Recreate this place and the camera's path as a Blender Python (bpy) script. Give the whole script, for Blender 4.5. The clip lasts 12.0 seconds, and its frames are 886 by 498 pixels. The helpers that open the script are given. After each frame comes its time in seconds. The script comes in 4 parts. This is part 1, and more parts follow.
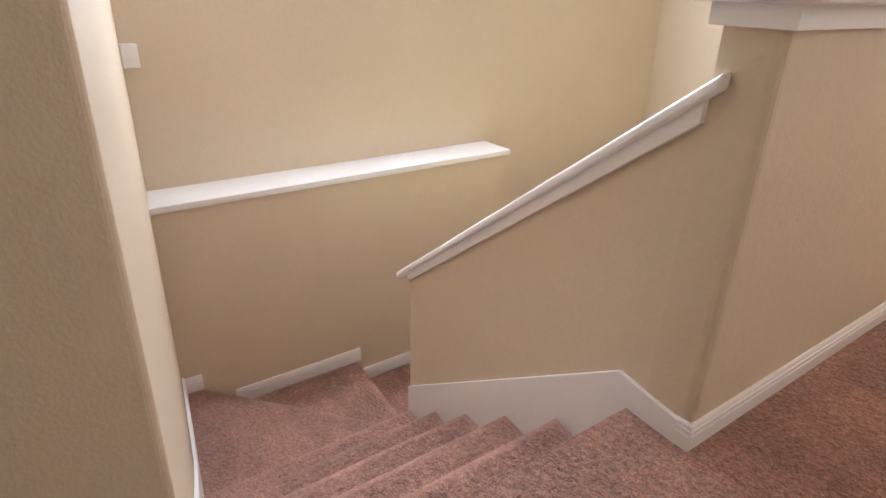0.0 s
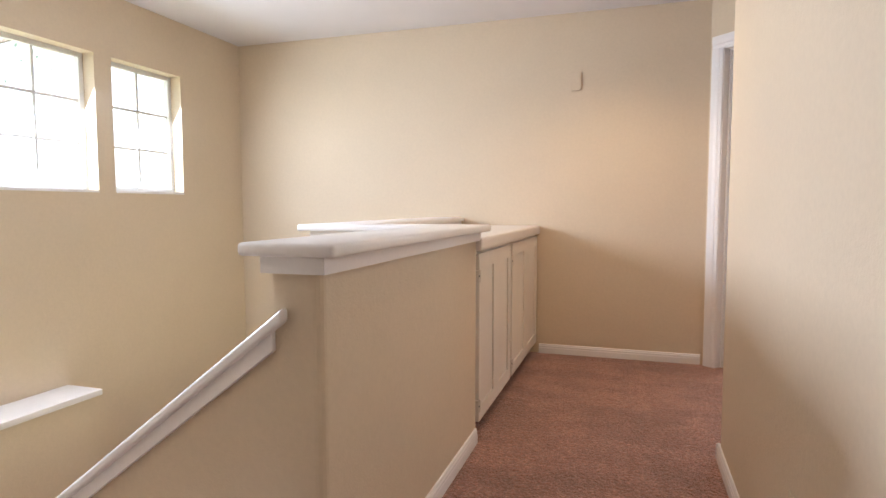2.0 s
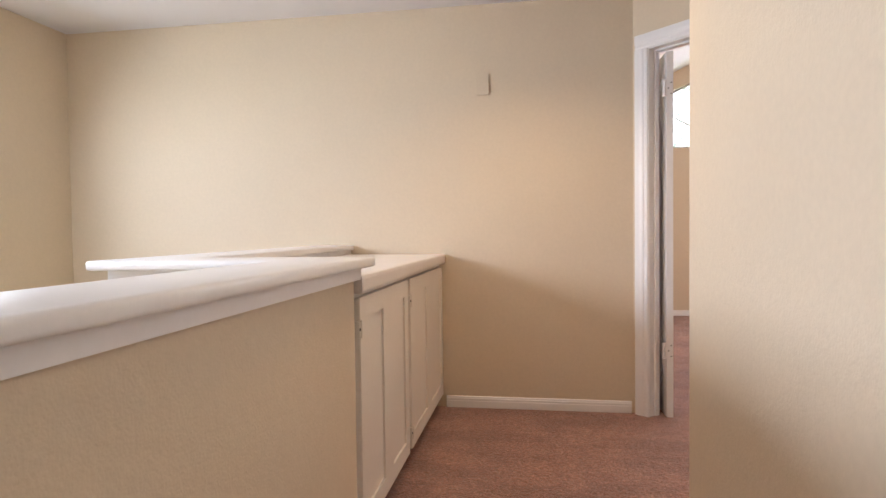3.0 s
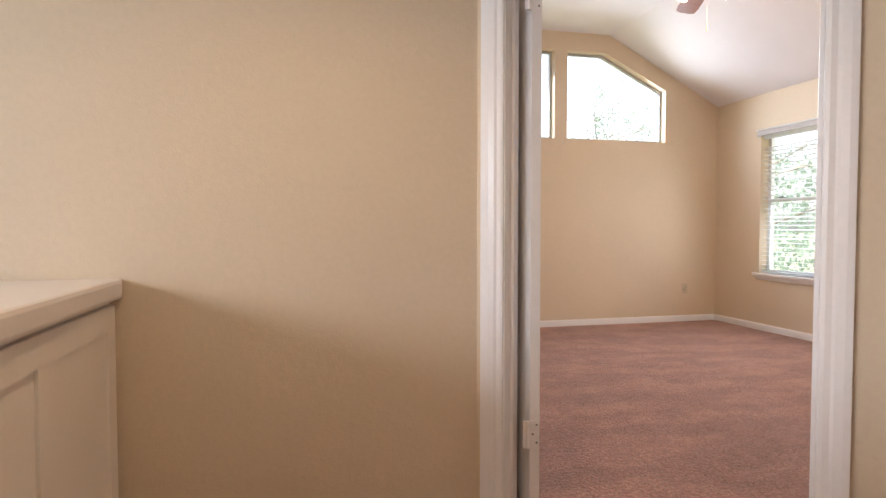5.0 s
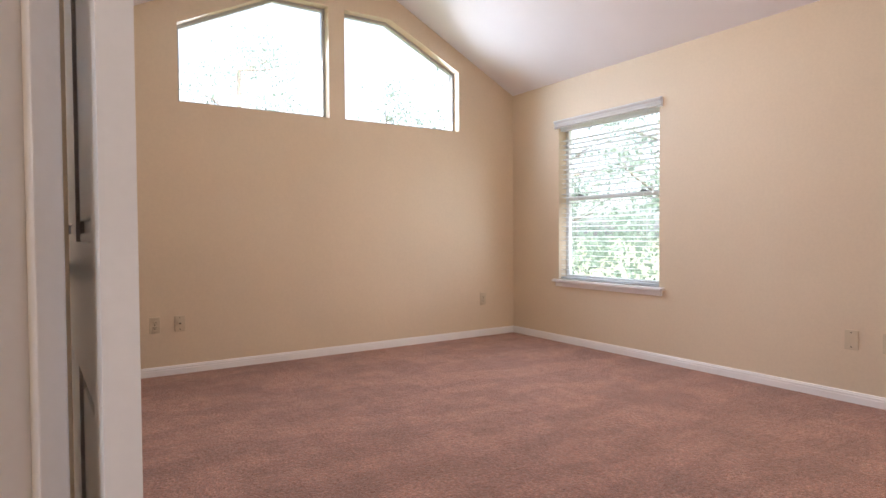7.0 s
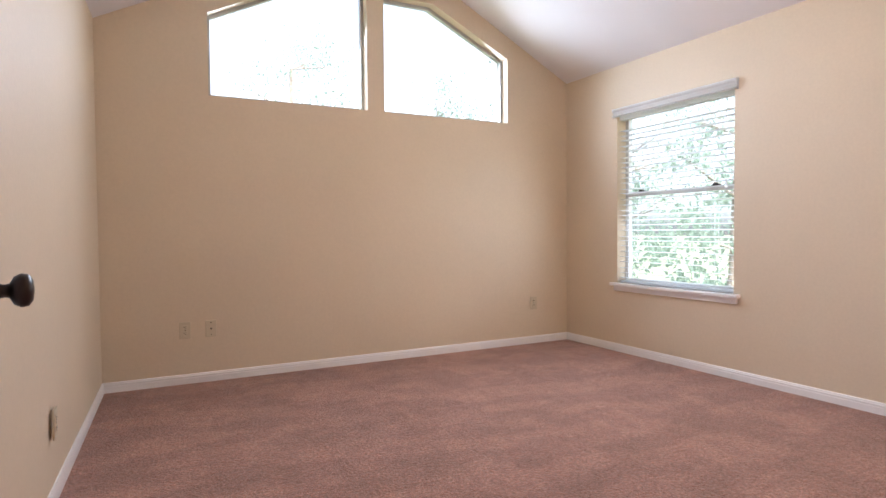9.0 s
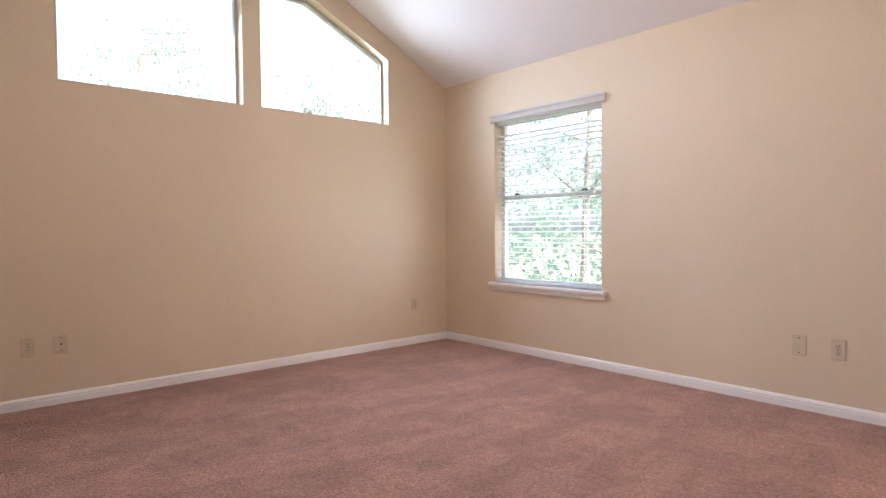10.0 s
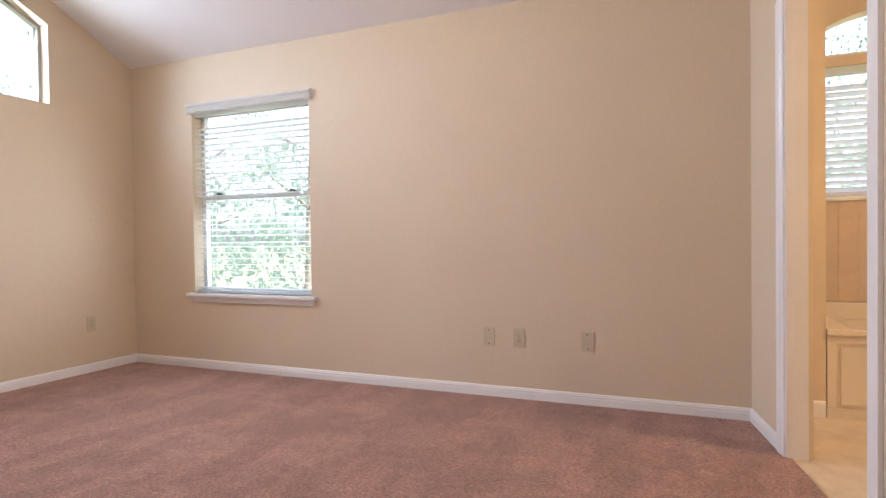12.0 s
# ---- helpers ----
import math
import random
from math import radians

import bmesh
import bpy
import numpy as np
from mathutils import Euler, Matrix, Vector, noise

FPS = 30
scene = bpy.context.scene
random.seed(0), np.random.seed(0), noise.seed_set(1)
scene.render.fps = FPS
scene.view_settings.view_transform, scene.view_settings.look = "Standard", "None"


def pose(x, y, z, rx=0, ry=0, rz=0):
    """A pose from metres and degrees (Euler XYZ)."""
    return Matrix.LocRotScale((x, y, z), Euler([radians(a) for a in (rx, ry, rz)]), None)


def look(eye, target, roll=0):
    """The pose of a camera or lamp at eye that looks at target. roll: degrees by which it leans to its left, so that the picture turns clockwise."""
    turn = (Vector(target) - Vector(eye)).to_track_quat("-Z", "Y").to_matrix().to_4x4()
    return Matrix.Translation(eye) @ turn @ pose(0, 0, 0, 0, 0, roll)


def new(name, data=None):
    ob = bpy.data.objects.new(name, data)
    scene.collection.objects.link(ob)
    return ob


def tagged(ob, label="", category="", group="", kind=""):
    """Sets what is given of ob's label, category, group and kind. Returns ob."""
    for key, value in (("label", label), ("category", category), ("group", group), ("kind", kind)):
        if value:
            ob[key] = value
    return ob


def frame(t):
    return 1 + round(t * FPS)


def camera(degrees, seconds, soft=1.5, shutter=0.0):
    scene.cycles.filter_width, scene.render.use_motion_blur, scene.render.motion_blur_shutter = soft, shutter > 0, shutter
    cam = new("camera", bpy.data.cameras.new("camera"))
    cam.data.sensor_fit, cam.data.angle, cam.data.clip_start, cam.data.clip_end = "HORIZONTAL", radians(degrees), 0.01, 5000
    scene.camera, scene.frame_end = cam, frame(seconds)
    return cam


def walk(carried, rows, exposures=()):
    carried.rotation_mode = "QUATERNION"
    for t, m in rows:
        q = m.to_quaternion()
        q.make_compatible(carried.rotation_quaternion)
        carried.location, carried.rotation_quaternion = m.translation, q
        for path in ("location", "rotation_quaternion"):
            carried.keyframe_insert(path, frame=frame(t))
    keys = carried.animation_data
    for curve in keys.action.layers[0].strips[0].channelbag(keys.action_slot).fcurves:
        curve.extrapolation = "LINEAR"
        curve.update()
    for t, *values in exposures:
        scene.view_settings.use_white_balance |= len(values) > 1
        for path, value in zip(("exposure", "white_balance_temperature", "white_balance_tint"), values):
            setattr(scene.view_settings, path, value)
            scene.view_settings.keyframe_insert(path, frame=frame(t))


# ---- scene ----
cam = camera(74.2, 12.0)
PATH = [
    (0, (0.392, -1.674, 0.963), (-1.09, -0.61, 0.143), 1.7),
    (0.5, (0.432, -1.829, 1.012), (-0.868, -0.428, 0.422), 0.9),
    (1, (0.485, -1.866, 1.031), (-0.565, -0.209, 0.639), 0.4),
    (1.5, (0.522, -1.859, 1.041), (-0.246, -0.027, 0.803), -0.0),
    (2, (0.518, -1.73, 1.058), (-0.095, 0.168, 0.914), -0.1),
    (2.5, (0.505, -1.388, 1.079), (0.046, 0.557, 1.003), -0.0),
    (2.7, (0.476, -1.244, 1.064), (0.078, 0.715, 0.997), -0.3),
    (4.3, (0.303, 0.108, 1.047), (0.418, 2.104, 0.99), -0.3),
    (4.5, (0.321, 0.248, 1.061), (0.524, 2.236, 0.995), -0.0),
    (5, (0.403, 0.547, 1.07), (0.874, 2.49, 0.998), 0.0),
    (5.5, (0.545, 0.866, 1.049), (1.265, 2.73, 0.979), 0.1),
    (6, (0.72, 1.198, 1.028), (1.685, 2.95, 0.974), -0.0),
    (6.5, (0.926, 1.467, 1.019), (2.011, 3.146, 0.973), -0.2),
    (7, (1.104, 1.662, 1.027), (2.197, 3.337, 0.978), -0.4),
    (7.5, (1.242, 1.791, 1.034), (2.278, 3.501, 0.982), -0.5),
    (7.7, (1.294, 1.823, 1.044), (2.261, 3.573, 0.99), -0.6),
    (9.3, (1.368, 1.956, 1.05), (2.298, 3.726, 0.992), -0.5),
    (9.5, (1.328, 1.978, 1.047), (2.377, 3.68, 0.991), -0.5),
    (10, (1.248, 2.042, 1.068), (2.56, 3.55, 1.005), -0.5),
    (10.5, (1.172, 2.075, 1.094), (2.688, 3.378, 1.024), -0.8),
    (11, (1.194, 2.079, 1.06), (2.852, 3.197, 1.004), -0.7),
    (11.5, (1.302, 2.054, 1.0), (3.06, 3.006, 0.968), -0.5),
    (12, (1.529, 2.067, 1.01), (3.371, 2.846, 0.972), -0.8),
]
walk(cam, [(t, look(eye, target, roll)) for t, eye, target, roll in PATH], [(0.0, 2.58, 6500, 16), (1.5, 2.46, 6450, 16), (2.5, 2.4, 6400, 16), (4.5, 2.21, 6650, 16), (5.0, 2.14, 6700, 16), (6.0, 2.03, 6650, 17), (7.0, 2.05, 6350, 16.5), (9.5, 2.11, 6100, 16), (12.0, 2.1, 6150, 16)])

# ---- light ----
world = bpy.data.worlds.new("sky")
scene.world = world
world.use_nodes = True
wn = world.node_tree
sky = wn.nodes.new("ShaderNodeTexSky")
sky.sky_type = "NISHITA"
sky.sun_disc = False
sky.sun_elevation = radians(58)
sky.sun_rotation = radians(180)
wn.nodes["Background"].inputs[1].default_value = 0.15
sky.dust_density = 3.0
sky.air_density = 0.7
sky.ozone_density = 0.4
sky.altitude = 50
haze = wn.nodes.new("ShaderNodeHueSaturation")     # a thin white summer haze
haze.inputs["Saturation"].default_value = 0.45
haze.inputs["Value"].default_value = 1.15
wn.links.new(sky.outputs[0], haze.inputs["Color"])
wn.links.new(haze.outputs[0], wn.nodes["Background"].inputs[0])


def lamp(name, kind, m, energy, colour, **more):
    data = bpy.data.lights.new(name, kind)
    data.energy, data.color = energy, colour
    for key, value in more.items():
        if key == "size":
            data.size = value
        elif key == "size_y":
            data.shape = "RECTANGLE"
            data.size_y = value
        elif key == "spread":
            data.spread = value
        elif key == "angle":
            data.angle = value
        elif key == "radius":
            data.shadow_soft_size = value
        elif key == "spot":
            data.spot_size = value
            data.spot_blend = 0.8
    ob = new(name, data)
    ob.matrix_world = m
    return ob


# sun high in the south, behind every window
lamp("sun", "SUN", look((0, 0, 0), (0.08, math.cos(radians(58)), -math.sin(radians(58)))), 4.6, (1.0, 0.95, 0.88), angle=radians(0.6))
DAY = (0.77, 0.88, 1.0)
# skylight in the openings
for y0, y1 in ((-0.84, -0.255), (-0.13, 1.035), (1.16, 1.745)):
    lamp("skylight", "AREA", look((-2.70, (y0 + y1) / 2, 1.575), (0, (y0 + y1) / 2, -0.1)), (4.5 if y0 > 1 else 8.0 if y1 > 1 else 15.0) * (y1 - y0), DAY, size=y1 - y0, size_y=0.80)
for x0, x1 in ((1.85, 3.01), (3.17, 4.33)):
    lamp("skylight", "AREA", look(((x0 + x1) / 2, 6.48, 2.36), ((x0 + x1) / 2, 0, 0.0)), 9.0 if x0 > 3 else 4.4, DAY, spread=radians(135), size=x1 - x0, size_y=0.70)
lamp("skylight", "AREA", look((5.035, 5.115, 1.30), (0, 5.115, -0.5)), 3.0, DAY, spread=radians(160), size=1.0, size_y=1.3)

# ---- materials ----


def material(name, colour, rough=0.6, metal=0.0, grain=(), bump=(), spec=0.5):
    """grain: (scale, amount) pairs of brightness variation; bump: (scale, height in metres) pairs."""
    mat = bpy.data.materials.new(name)
    mat.use_nodes = True
    n, l = mat.node_tree.nodes, mat.node_tree.links
    b = n["Principled BSDF"]
    b.inputs["Base Color"].default_value = (*colour, 1)
    b.inputs["Roughness"].default_value = rough
    b.inputs["Metallic"].default_value = metal
    b.inputs["Specular IOR Level"].default_value = spec
    geo = n.new("ShaderNodeNewGeometry")
    last = None
    for scale, amount in grain:
        tex = n.new("ShaderNodeTexNoise")
        tex.inputs["Scale"].default_value = scale
        tex.inputs["Detail"].default_value = 3
        l.new(geo.outputs["Position"], tex.inputs["Vector"])
        ramp = n.new("ShaderNodeMapRange")
        ramp.inputs[1].default_value, ramp.inputs[2].default_value = 0.3, 0.7
        ramp.inputs[3].default_value, ramp.inputs[4].default_value = 1 - amount, 1 + amount
        l.new(tex.outputs["Fac"], ramp.inputs[0])
        if last is None:
            last = ramp.outputs[0]
        else:
            mul = n.new("ShaderNodeMath")
            mul.operation = "MULTIPLY"
            l.new(last, mul.inputs[0])
            l.new(ramp.outputs[0], mul.inputs[1])
            last = mul.outputs[0]
    if last is not None:
        mix = n.new("ShaderNodeMix")
        mix.data_type, mix.blend_type = "RGBA", "MULTIPLY"
        mix.inputs[0].default_value = 1
        mix.inputs[6].default_value = (*colour, 1)
        comb = n.new("ShaderNodeCombineColor")
        for i in range(3):
            l.new(last, comb.inputs[i])
        l.new(comb.outputs[0], mix.inputs[7])
        l.new(mix.outputs[2], b.inputs["Base Color"])
    normal = None
    for scale, height in bump:
        tex = n.new("ShaderNodeTexNoise")
        tex.inputs["Scale"].default_value = scale
        tex.inputs["Detail"].default_value = 2
        l.new(geo.outputs["Position"], tex.inputs["Vector"])
        bp = n.new("ShaderNodeBump")
        bp.inputs["Distance"].default_value = height
        bp.inputs["Strength"].default_value = 1
        l.new(tex.outputs["Fac"], bp.inputs["Height"])
        if normal is not None:
            l.new(normal, bp.inputs["Normal"])
        normal = bp.outputs[0]
    if normal is not None:
        l.new(normal, b.inputs["Normal"])
    return mat


def carpet_material(name, tuft, depth):
    """Cut pile: tufts lit on top and dark between, clumps, and broad strokes where the pile was brushed another way."""
    mat = bpy.data.materials.new(name)
    mat.use_nodes = True
    n, l = mat.node_tree.nodes, mat.node_tree.links
    b = n["Principled BSDF"]
    b.inputs["Roughness"].default_value = 0.95
    b.inputs["Specular IOR Level"].default_value = 0.1
    b.inputs["Sheen Weight"].default_value = 0.3
    b.inputs["Sheen Roughness"].default_value = 0.5
    pos = n.new("ShaderNodeNewGeometry").outputs["Position"]

    def noise(scale, detail, stretch=(1, 1, 1), turn=0.0):
        place = n.new("ShaderNodeMapping")
        place.inputs["Scale"].default_value = stretch
        place.inputs["Rotation"].default_value = (0, 0, turn)
        l.new(pos, place.inputs["Vector"])
        tex = n.new("ShaderNodeTexNoise")
        tex.inputs["Scale"].default_value = scale
        tex.inputs["Detail"].default_value = detail
        l.new(place.outputs[0], tex.inputs["Vector"])
        return tex.outputs["Fac"]

    def between(value, low, high, lo, hi):
        rng_ = n.new("ShaderNodeMapRange")
        for i, v in enumerate((low, high, lo, hi)):
            rng_.inputs[i + 1].default_value = v
        l.new(value, rng_.inputs[0])
        return rng_.outputs[0]

    def times(a, c):
        m = n.new("ShaderNodeMath")
        m.operation = "MULTIPLY"
        l.new(a, m.inputs[0])
        l.new(c, m.inputs[1])
        return m.outputs[0]

    fine, clump = noise(210, 3), noise(62, 4)
    shade = times(between(fine, 0.32, 0.68, 1 - tuft, 1 + tuft), between(clump, 0.32, 0.68, 1 - 0.62 * tuft, 1 + 0.62 * tuft))
    shade = times(shade, between(noise(19, 3), 0.35, 0.65, 0.93, 1.07))
    shade = times(shade, between(noise(1.7, 2, (1, 2.6, 1), 0.5), 0.45, 0.55, 0.89, 1.07))
    shade = times(shade, between(noise(2.6, 3, (2.2, 0.8, 1), -0.35), 0.47, 0.56, 0.95, 1.05))
    tone = n.new("ShaderNodeMix")
    tone.data_type = "RGBA"
    tone.inputs[6].default_value = (0.425, 0.207, 0.158, 1)
    tone.inputs[7].default_value = (0.475, 0.265, 0.212, 1)
    l.new(between(noise(95, 2), 0.40, 0.60, 0, 1), tone.inputs[0])
    mix = n.new("ShaderNodeMix")
    mix.data_type, mix.blend_type = "RGBA", "MULTIPLY"
    mix.inputs[0].default_value = 1
    comb = n.new("ShaderNodeCombineColor")
    for i in range(3):
        l.new(shade, comb.inputs[i])
    l.new(tone.outputs[2], mix.inputs[6])
    l.new(comb.outputs[0], mix.inputs[7])
    l.new(mix.outputs[2], b.inputs["Base Color"])
    last = None
    for value, height in ((fine, depth), (clump, depth * 1.6)):
        bump = n.new("ShaderNodeBump")
        bump.inputs["Distance"].default_value = height
        l.new(value, bump.inputs["Height"])
        if last is not None:
            l.new(last, bump.inputs["Normal"])
        last = bump.outputs[0]
    l.new(last, b.inputs["Normal"])
    return mat


def glass_material():
    mat = bpy.data.materials.new("window_glass")
    mat.use_nodes = True
    n, l = mat.node_tree.nodes, mat.node_tree.links
    n.remove(n["Principled BSDF"])
    clear, gloss, mix, face, power, range_ = (n.new("ShaderNode" + k) for k in ("BsdfTransparent", "BsdfGlossy", "MixShader", "LayerWeight", "Math", "MapRange"))
    gloss.inputs["Roughness"].default_value = 0.01
    clear.inputs["Color"].default_value = (0.94, 0.97, 0.96, 1)
    power.operation = "POWER"
    power.inputs[1].default_value = 5
    range_.inputs[3].default_value, range_.inputs[4].default_value = 0.03, 0.9
    face.inputs["Blend"].default_value = 0.5
    l.new(face.outputs["Facing"], power.inputs[0])
    l.new(power.outputs[0], range_.inputs[0])
    l.new(range_.outputs[0], mix.inputs[0])
    l.new(clear.outputs[0], mix.inputs[1])
    l.new(gloss.outputs[0], mix.inputs[2])
    l.new(mix.outputs[0], n["Material Output"].inputs[0])
    return mat


def glow_material(name, colour, strength):
    mat = material(name, (0.9, 0.9, 0.88), 0.3)
    b = mat.node_tree.nodes["Principled BSDF"]
    b.inputs["Emission Color"].default_value = (*colour, 1)
    b.inputs["Emission Strength"].default_value = strength
    return mat


WALL = material("beige_wall_paint", (0.716, 0.597, 0.450), 0.62, grain=((1.3, 0.025), (60, 0.02)), bump=((170, 0.0008), (45, 0.0007)), spec=0.35)
CEIL = material("ceiling_paint", (0.84, 0.815, 0.83), 0.85, grain=((2, 0.02),), bump=((120, 0.002),), spec=0.2)
TRIM = material("white_gloss_paint", (0.885, 0.868, 0.872), 0.30, grain=((3, 0.02), (70, 0.012)), bump=((60, 0.0004),))
CABINET = material("cream_cabinet_paint", (0.84, 0.785, 0.71), 0.36, grain=((2.5, 0.03), (80, 0.015)), bump=((70, 0.0005),))
LAMINATE = material("white_countertop_laminate", (0.80, 0.75, 0.72), 0.28, grain=((5, 0.02), (160, 0.02)), bump=((90, 0.0002),))
CARPET = carpet_material("carpet", 0.36, 0.009)
# flatter pile whose lighter look stands in for window light on the nosings
CARPET_NOSING = carpet_material("carpet_lit_nosing", 0.22, 0.004)
GLASS = glass_material()
FRAME = material("window_frame_enamel", (0.74, 0.74, 0.73), 0.35, grain=((8, 0.03),))
ALUM = material("aluminium_frame", (0.45, 0.45, 0.44), 0.45, metal=0.4, grain=((20, 0.05),))
BRONZE = material("oil_rubbed_bronze", (0.035, 0.026, 0.024), 0.32, metal=0.8, grain=((40, 0.2),), bump=((60, 0.0002),))
PLATE = material("almond_plastic", (0.61, 0.515, 0.375), 0.35, grain=((30, 0.02),))
SLOT = material("dark_slot", (0.03, 0.025, 0.02), 0.6)
SLAT = material("white_blind_slat", (0.86, 0.86, 0.86), 0.4, grain=((12, 0.03),))
slat_nodes, slat_links = SLAT.node_tree.nodes, SLAT.node_tree.links
glow_through, slat_mix = slat_nodes.new("ShaderNodeBsdfTranslucent"), slat_nodes.new("ShaderNodeMixShader")
glow_through.inputs["Color"].default_value = (0.90, 0.91, 0.92, 1)
slat_mix.inputs[0].default_value = 0.72
slat_links.new(slat_nodes["Principled BSDF"].outputs[0], slat_mix.inputs[1])
slat_links.new(glow_through.outputs[0], slat_mix.inputs[2])
slat_links.new(slat_mix.outputs[0], slat_nodes["Material Output"].inputs[0])
# dark colour holds the shadow of the recess below the cabinet doors
TOE_SHADE = material("toe_kick_shadow_board", (0.16, 0.10, 0.08), 0.8, grain=((15, 0.1),))
BLADE = material("reddish_wood_blade", (0.23, 0.085, 0.06), 0.4, grain=((25, 0.2), (5, 0.1)))
NICKEL = material("brushed_nickel", (0.55, 0.53, 0.50), 0.3, metal=0.9, grain=((60, 0.06),))
TILE = material("beige_ceramic_tile", (0.64, 0.51, 0.40), 0.22, grain=((6, 0.05), (40, 0.03)))
GROUT = material("tile_grout", (0.61, 0.49, 0.385), 0.9, grain=((50, 0.06),))
STONE = material("travertine_floor", (0.62, 0.52, 0.40), 0.35, grain=((3, 0.10), (14, 0.08)), bump=((30, 0.0004),))
TUB = material("cream_acrylic", (0.78, 0.70, 0.60), 0.2, grain=((4, 0.02),))
BARK = material("bark", (0.24, 0.20, 0.17), 0.9, grain=((6, 0.3), (30, 0.2)), bump=((25, 0.02),))
LEAF = material("leaves", (0.19, 0.245, 0.205), 0.5, grain=((1.2, 0.35), (9, 0.3)))
leaf_nodes, leaf_links = LEAF.node_tree.nodes, LEAF.node_tree.links
thin, blend = leaf_nodes.new("ShaderNodeBsdfTranslucent"), leaf_nodes.new("ShaderNodeMixShader")
thin.inputs["Color"].default_value = (0.36, 0.45, 0.36, 1)
blend.inputs[0].default_value = 0.5
leaf_links.new(leaf_nodes["Principled BSDF"].outputs[0], blend.inputs[1])
leaf_links.new(thin.outputs[0], blend.inputs[2])
leaf_links.new(blend.outputs[0], leaf_nodes["Material Output"].inputs[0])
GRASS = material("lawn", (0.17, 0.19, 0.12), 0.9, grain=((0.4, 0.3), (20, 0.3)))
GLOBE = glow_material("lit_frosted_glass", (1.0, 0.86, 0.66), 3.0)
CAN = glow_material("lit_lamp_lens", (1.0, 0.80, 0.55), 2)

# ---- building helpers ----


def box(bm, x0, x1, y0, y1, z0, z1, bevel=0.0, m=None):
    r = bmesh.ops.create_cube(bm, size=1.0)
    vs = r["verts"]
    bmesh.ops.scale(bm, vec=(x1 - x0, y1 - y0, z1 - z0), verts=vs)
    bmesh.ops.translate(bm, vec=((x0 + x1) / 2, (y0 + y1) / 2, (z0 + z1) / 2), verts=vs)
    if m is not None:
        bmesh.ops.transform(bm, matrix=m, verts=vs)
    if bevel:
        es = list({e for v in vs for e in v.link_edges})
        bmesh.ops.bevel(bm, geom=es, offset=bevel, segments=2, affect="EDGES", profile=0.6)
    return bm


def prism(bm, pts, vec, bevel=0.0):
    """A polygon in space, extruded along vec."""
    vs = [bm.verts.new(p) for p in pts]
    f = bm.faces.new(vs)
    r = bmesh.ops.extrude_face_region(bm, geom=[f])
    nv = [g for g in r["geom"] if isinstance(g, bmesh.types.BMVert)]
    bmesh.ops.translate(bm, vec=vec, verts=nv)
    allv = vs + nv
    fs = list({f for v in allv for f in v.link_faces})
    bmesh.ops.recalc_face_normals(bm, faces=fs)
    if bevel:
        es = list({e for v in allv for e in v.link_edges})
        bmesh.ops.bevel(bm, geom=es, offset=bevel, segments=3, affect="EDGES", profile=0.5)
    return bm


def tube(bm, p0, p1, r0, r1=None, seg=16, caps=True):
    p0, p1 = Vector(p0), Vector(p1)
    d = p1 - p0
    m = Matrix.Translation((p0 + p1) / 2) @ d.to_track_quat("Z", "Y").to_matrix().to_4x4()
    bmesh.ops.create_cone(bm, cap_ends=caps, segments=seg, radius1=r0, radius2=r0 if r1 is None else r1, depth=d.length, matrix=m)
    return bm


def lathe(bm, profile, m, seg=24):
    """Revolves (radius, height) pairs about z, then poses by m."""
    rings = []
    for r, h in profile:
        rings.append([bm.verts.new(m @ Vector((r * math.cos(2 * math.pi * i / seg), r * math.sin(2 * math.pi * i / seg), h))) for i in range(seg)])
    for a, b in zip(rings, rings[1:]):
        for i in range(seg):
            bm.faces.new((a[i], a[(i + 1) % seg], b[(i + 1) % seg], b[i]))
    bm.faces.new(list(reversed(rings[0])))
    bm.faces.new(rings[-1])
    bmesh.ops.recalc_face_normals(bm, faces=bm.faces)
    return bm


def mesh_of(bm, name, mat, smooth=False):
    me = bpy.data.meshes.new(name)
    if smooth:
        for f in bm.faces:
            f.smooth = True
    bm.to_mesh(me)
    bm.free()
    me.materials.append(mat)
    return me


def part(name, bm, mat, parent, label="", smooth=False):
    ob = new(name, mesh_of(bm, name, mat, smooth))
    ob.parent = parent
    if label:
        ob["label"] = label
    return ob


def shell(name, bm, mat, label, category, smooth=False):
    """A piece of the setting."""
    return tagged(new(name, mesh_of(bm, name, mat, smooth)), label, category, kind="structure")


def thing(name, label, category, at=(0, 0, 0), group=""):
    ob = new(name)
    ob.location = at
    ob.empty_display_size = 0.05
    return tagged(ob, label, category, group)


B = bmesh.new


def rounded(bm, corners, r):
    """Rounds the upright edges that stand at the given plan points."""
    es = []
    for e in bm.edges:
        a, b = e.verts[0].co, e.verts[1].co
        if abs(a.z - b.z) > 0.2 and (a.xy - b.xy).length < 1e-4 and any((a.xy - Vector(c)).length < 2e-3 for c in corners):
            es.append(e)
    bmesh.ops.bevel(bm, geom=es, offset=r, segments=4, affect="EDGES", profile=0.5)
    return bm


def wall_grid(bm, axis, c0, c1, a0, a1, z0, z1, holes):
    """A straight wall along x or y with rectangular holes (a0, a1, z0, z1)."""
    cuts = sorted({a0, a1, *(h[0] for h in holes), *(h[1] for h in holes)})
    for p, q in zip(cuts, cuts[1:]):
        mine = sorted((h[2], h[3]) for h in holes if h[0] <= p and h[1] >= q)
        z = z0
        for lo, hi in mine + [(z1, z1)]:
            if lo > z:
                if axis == "y":
                    box(bm, c0, c1, p, q, z, lo)
                else:
                    box(bm, p, q, c0, c1, z, lo)
            z = hi
    return bm

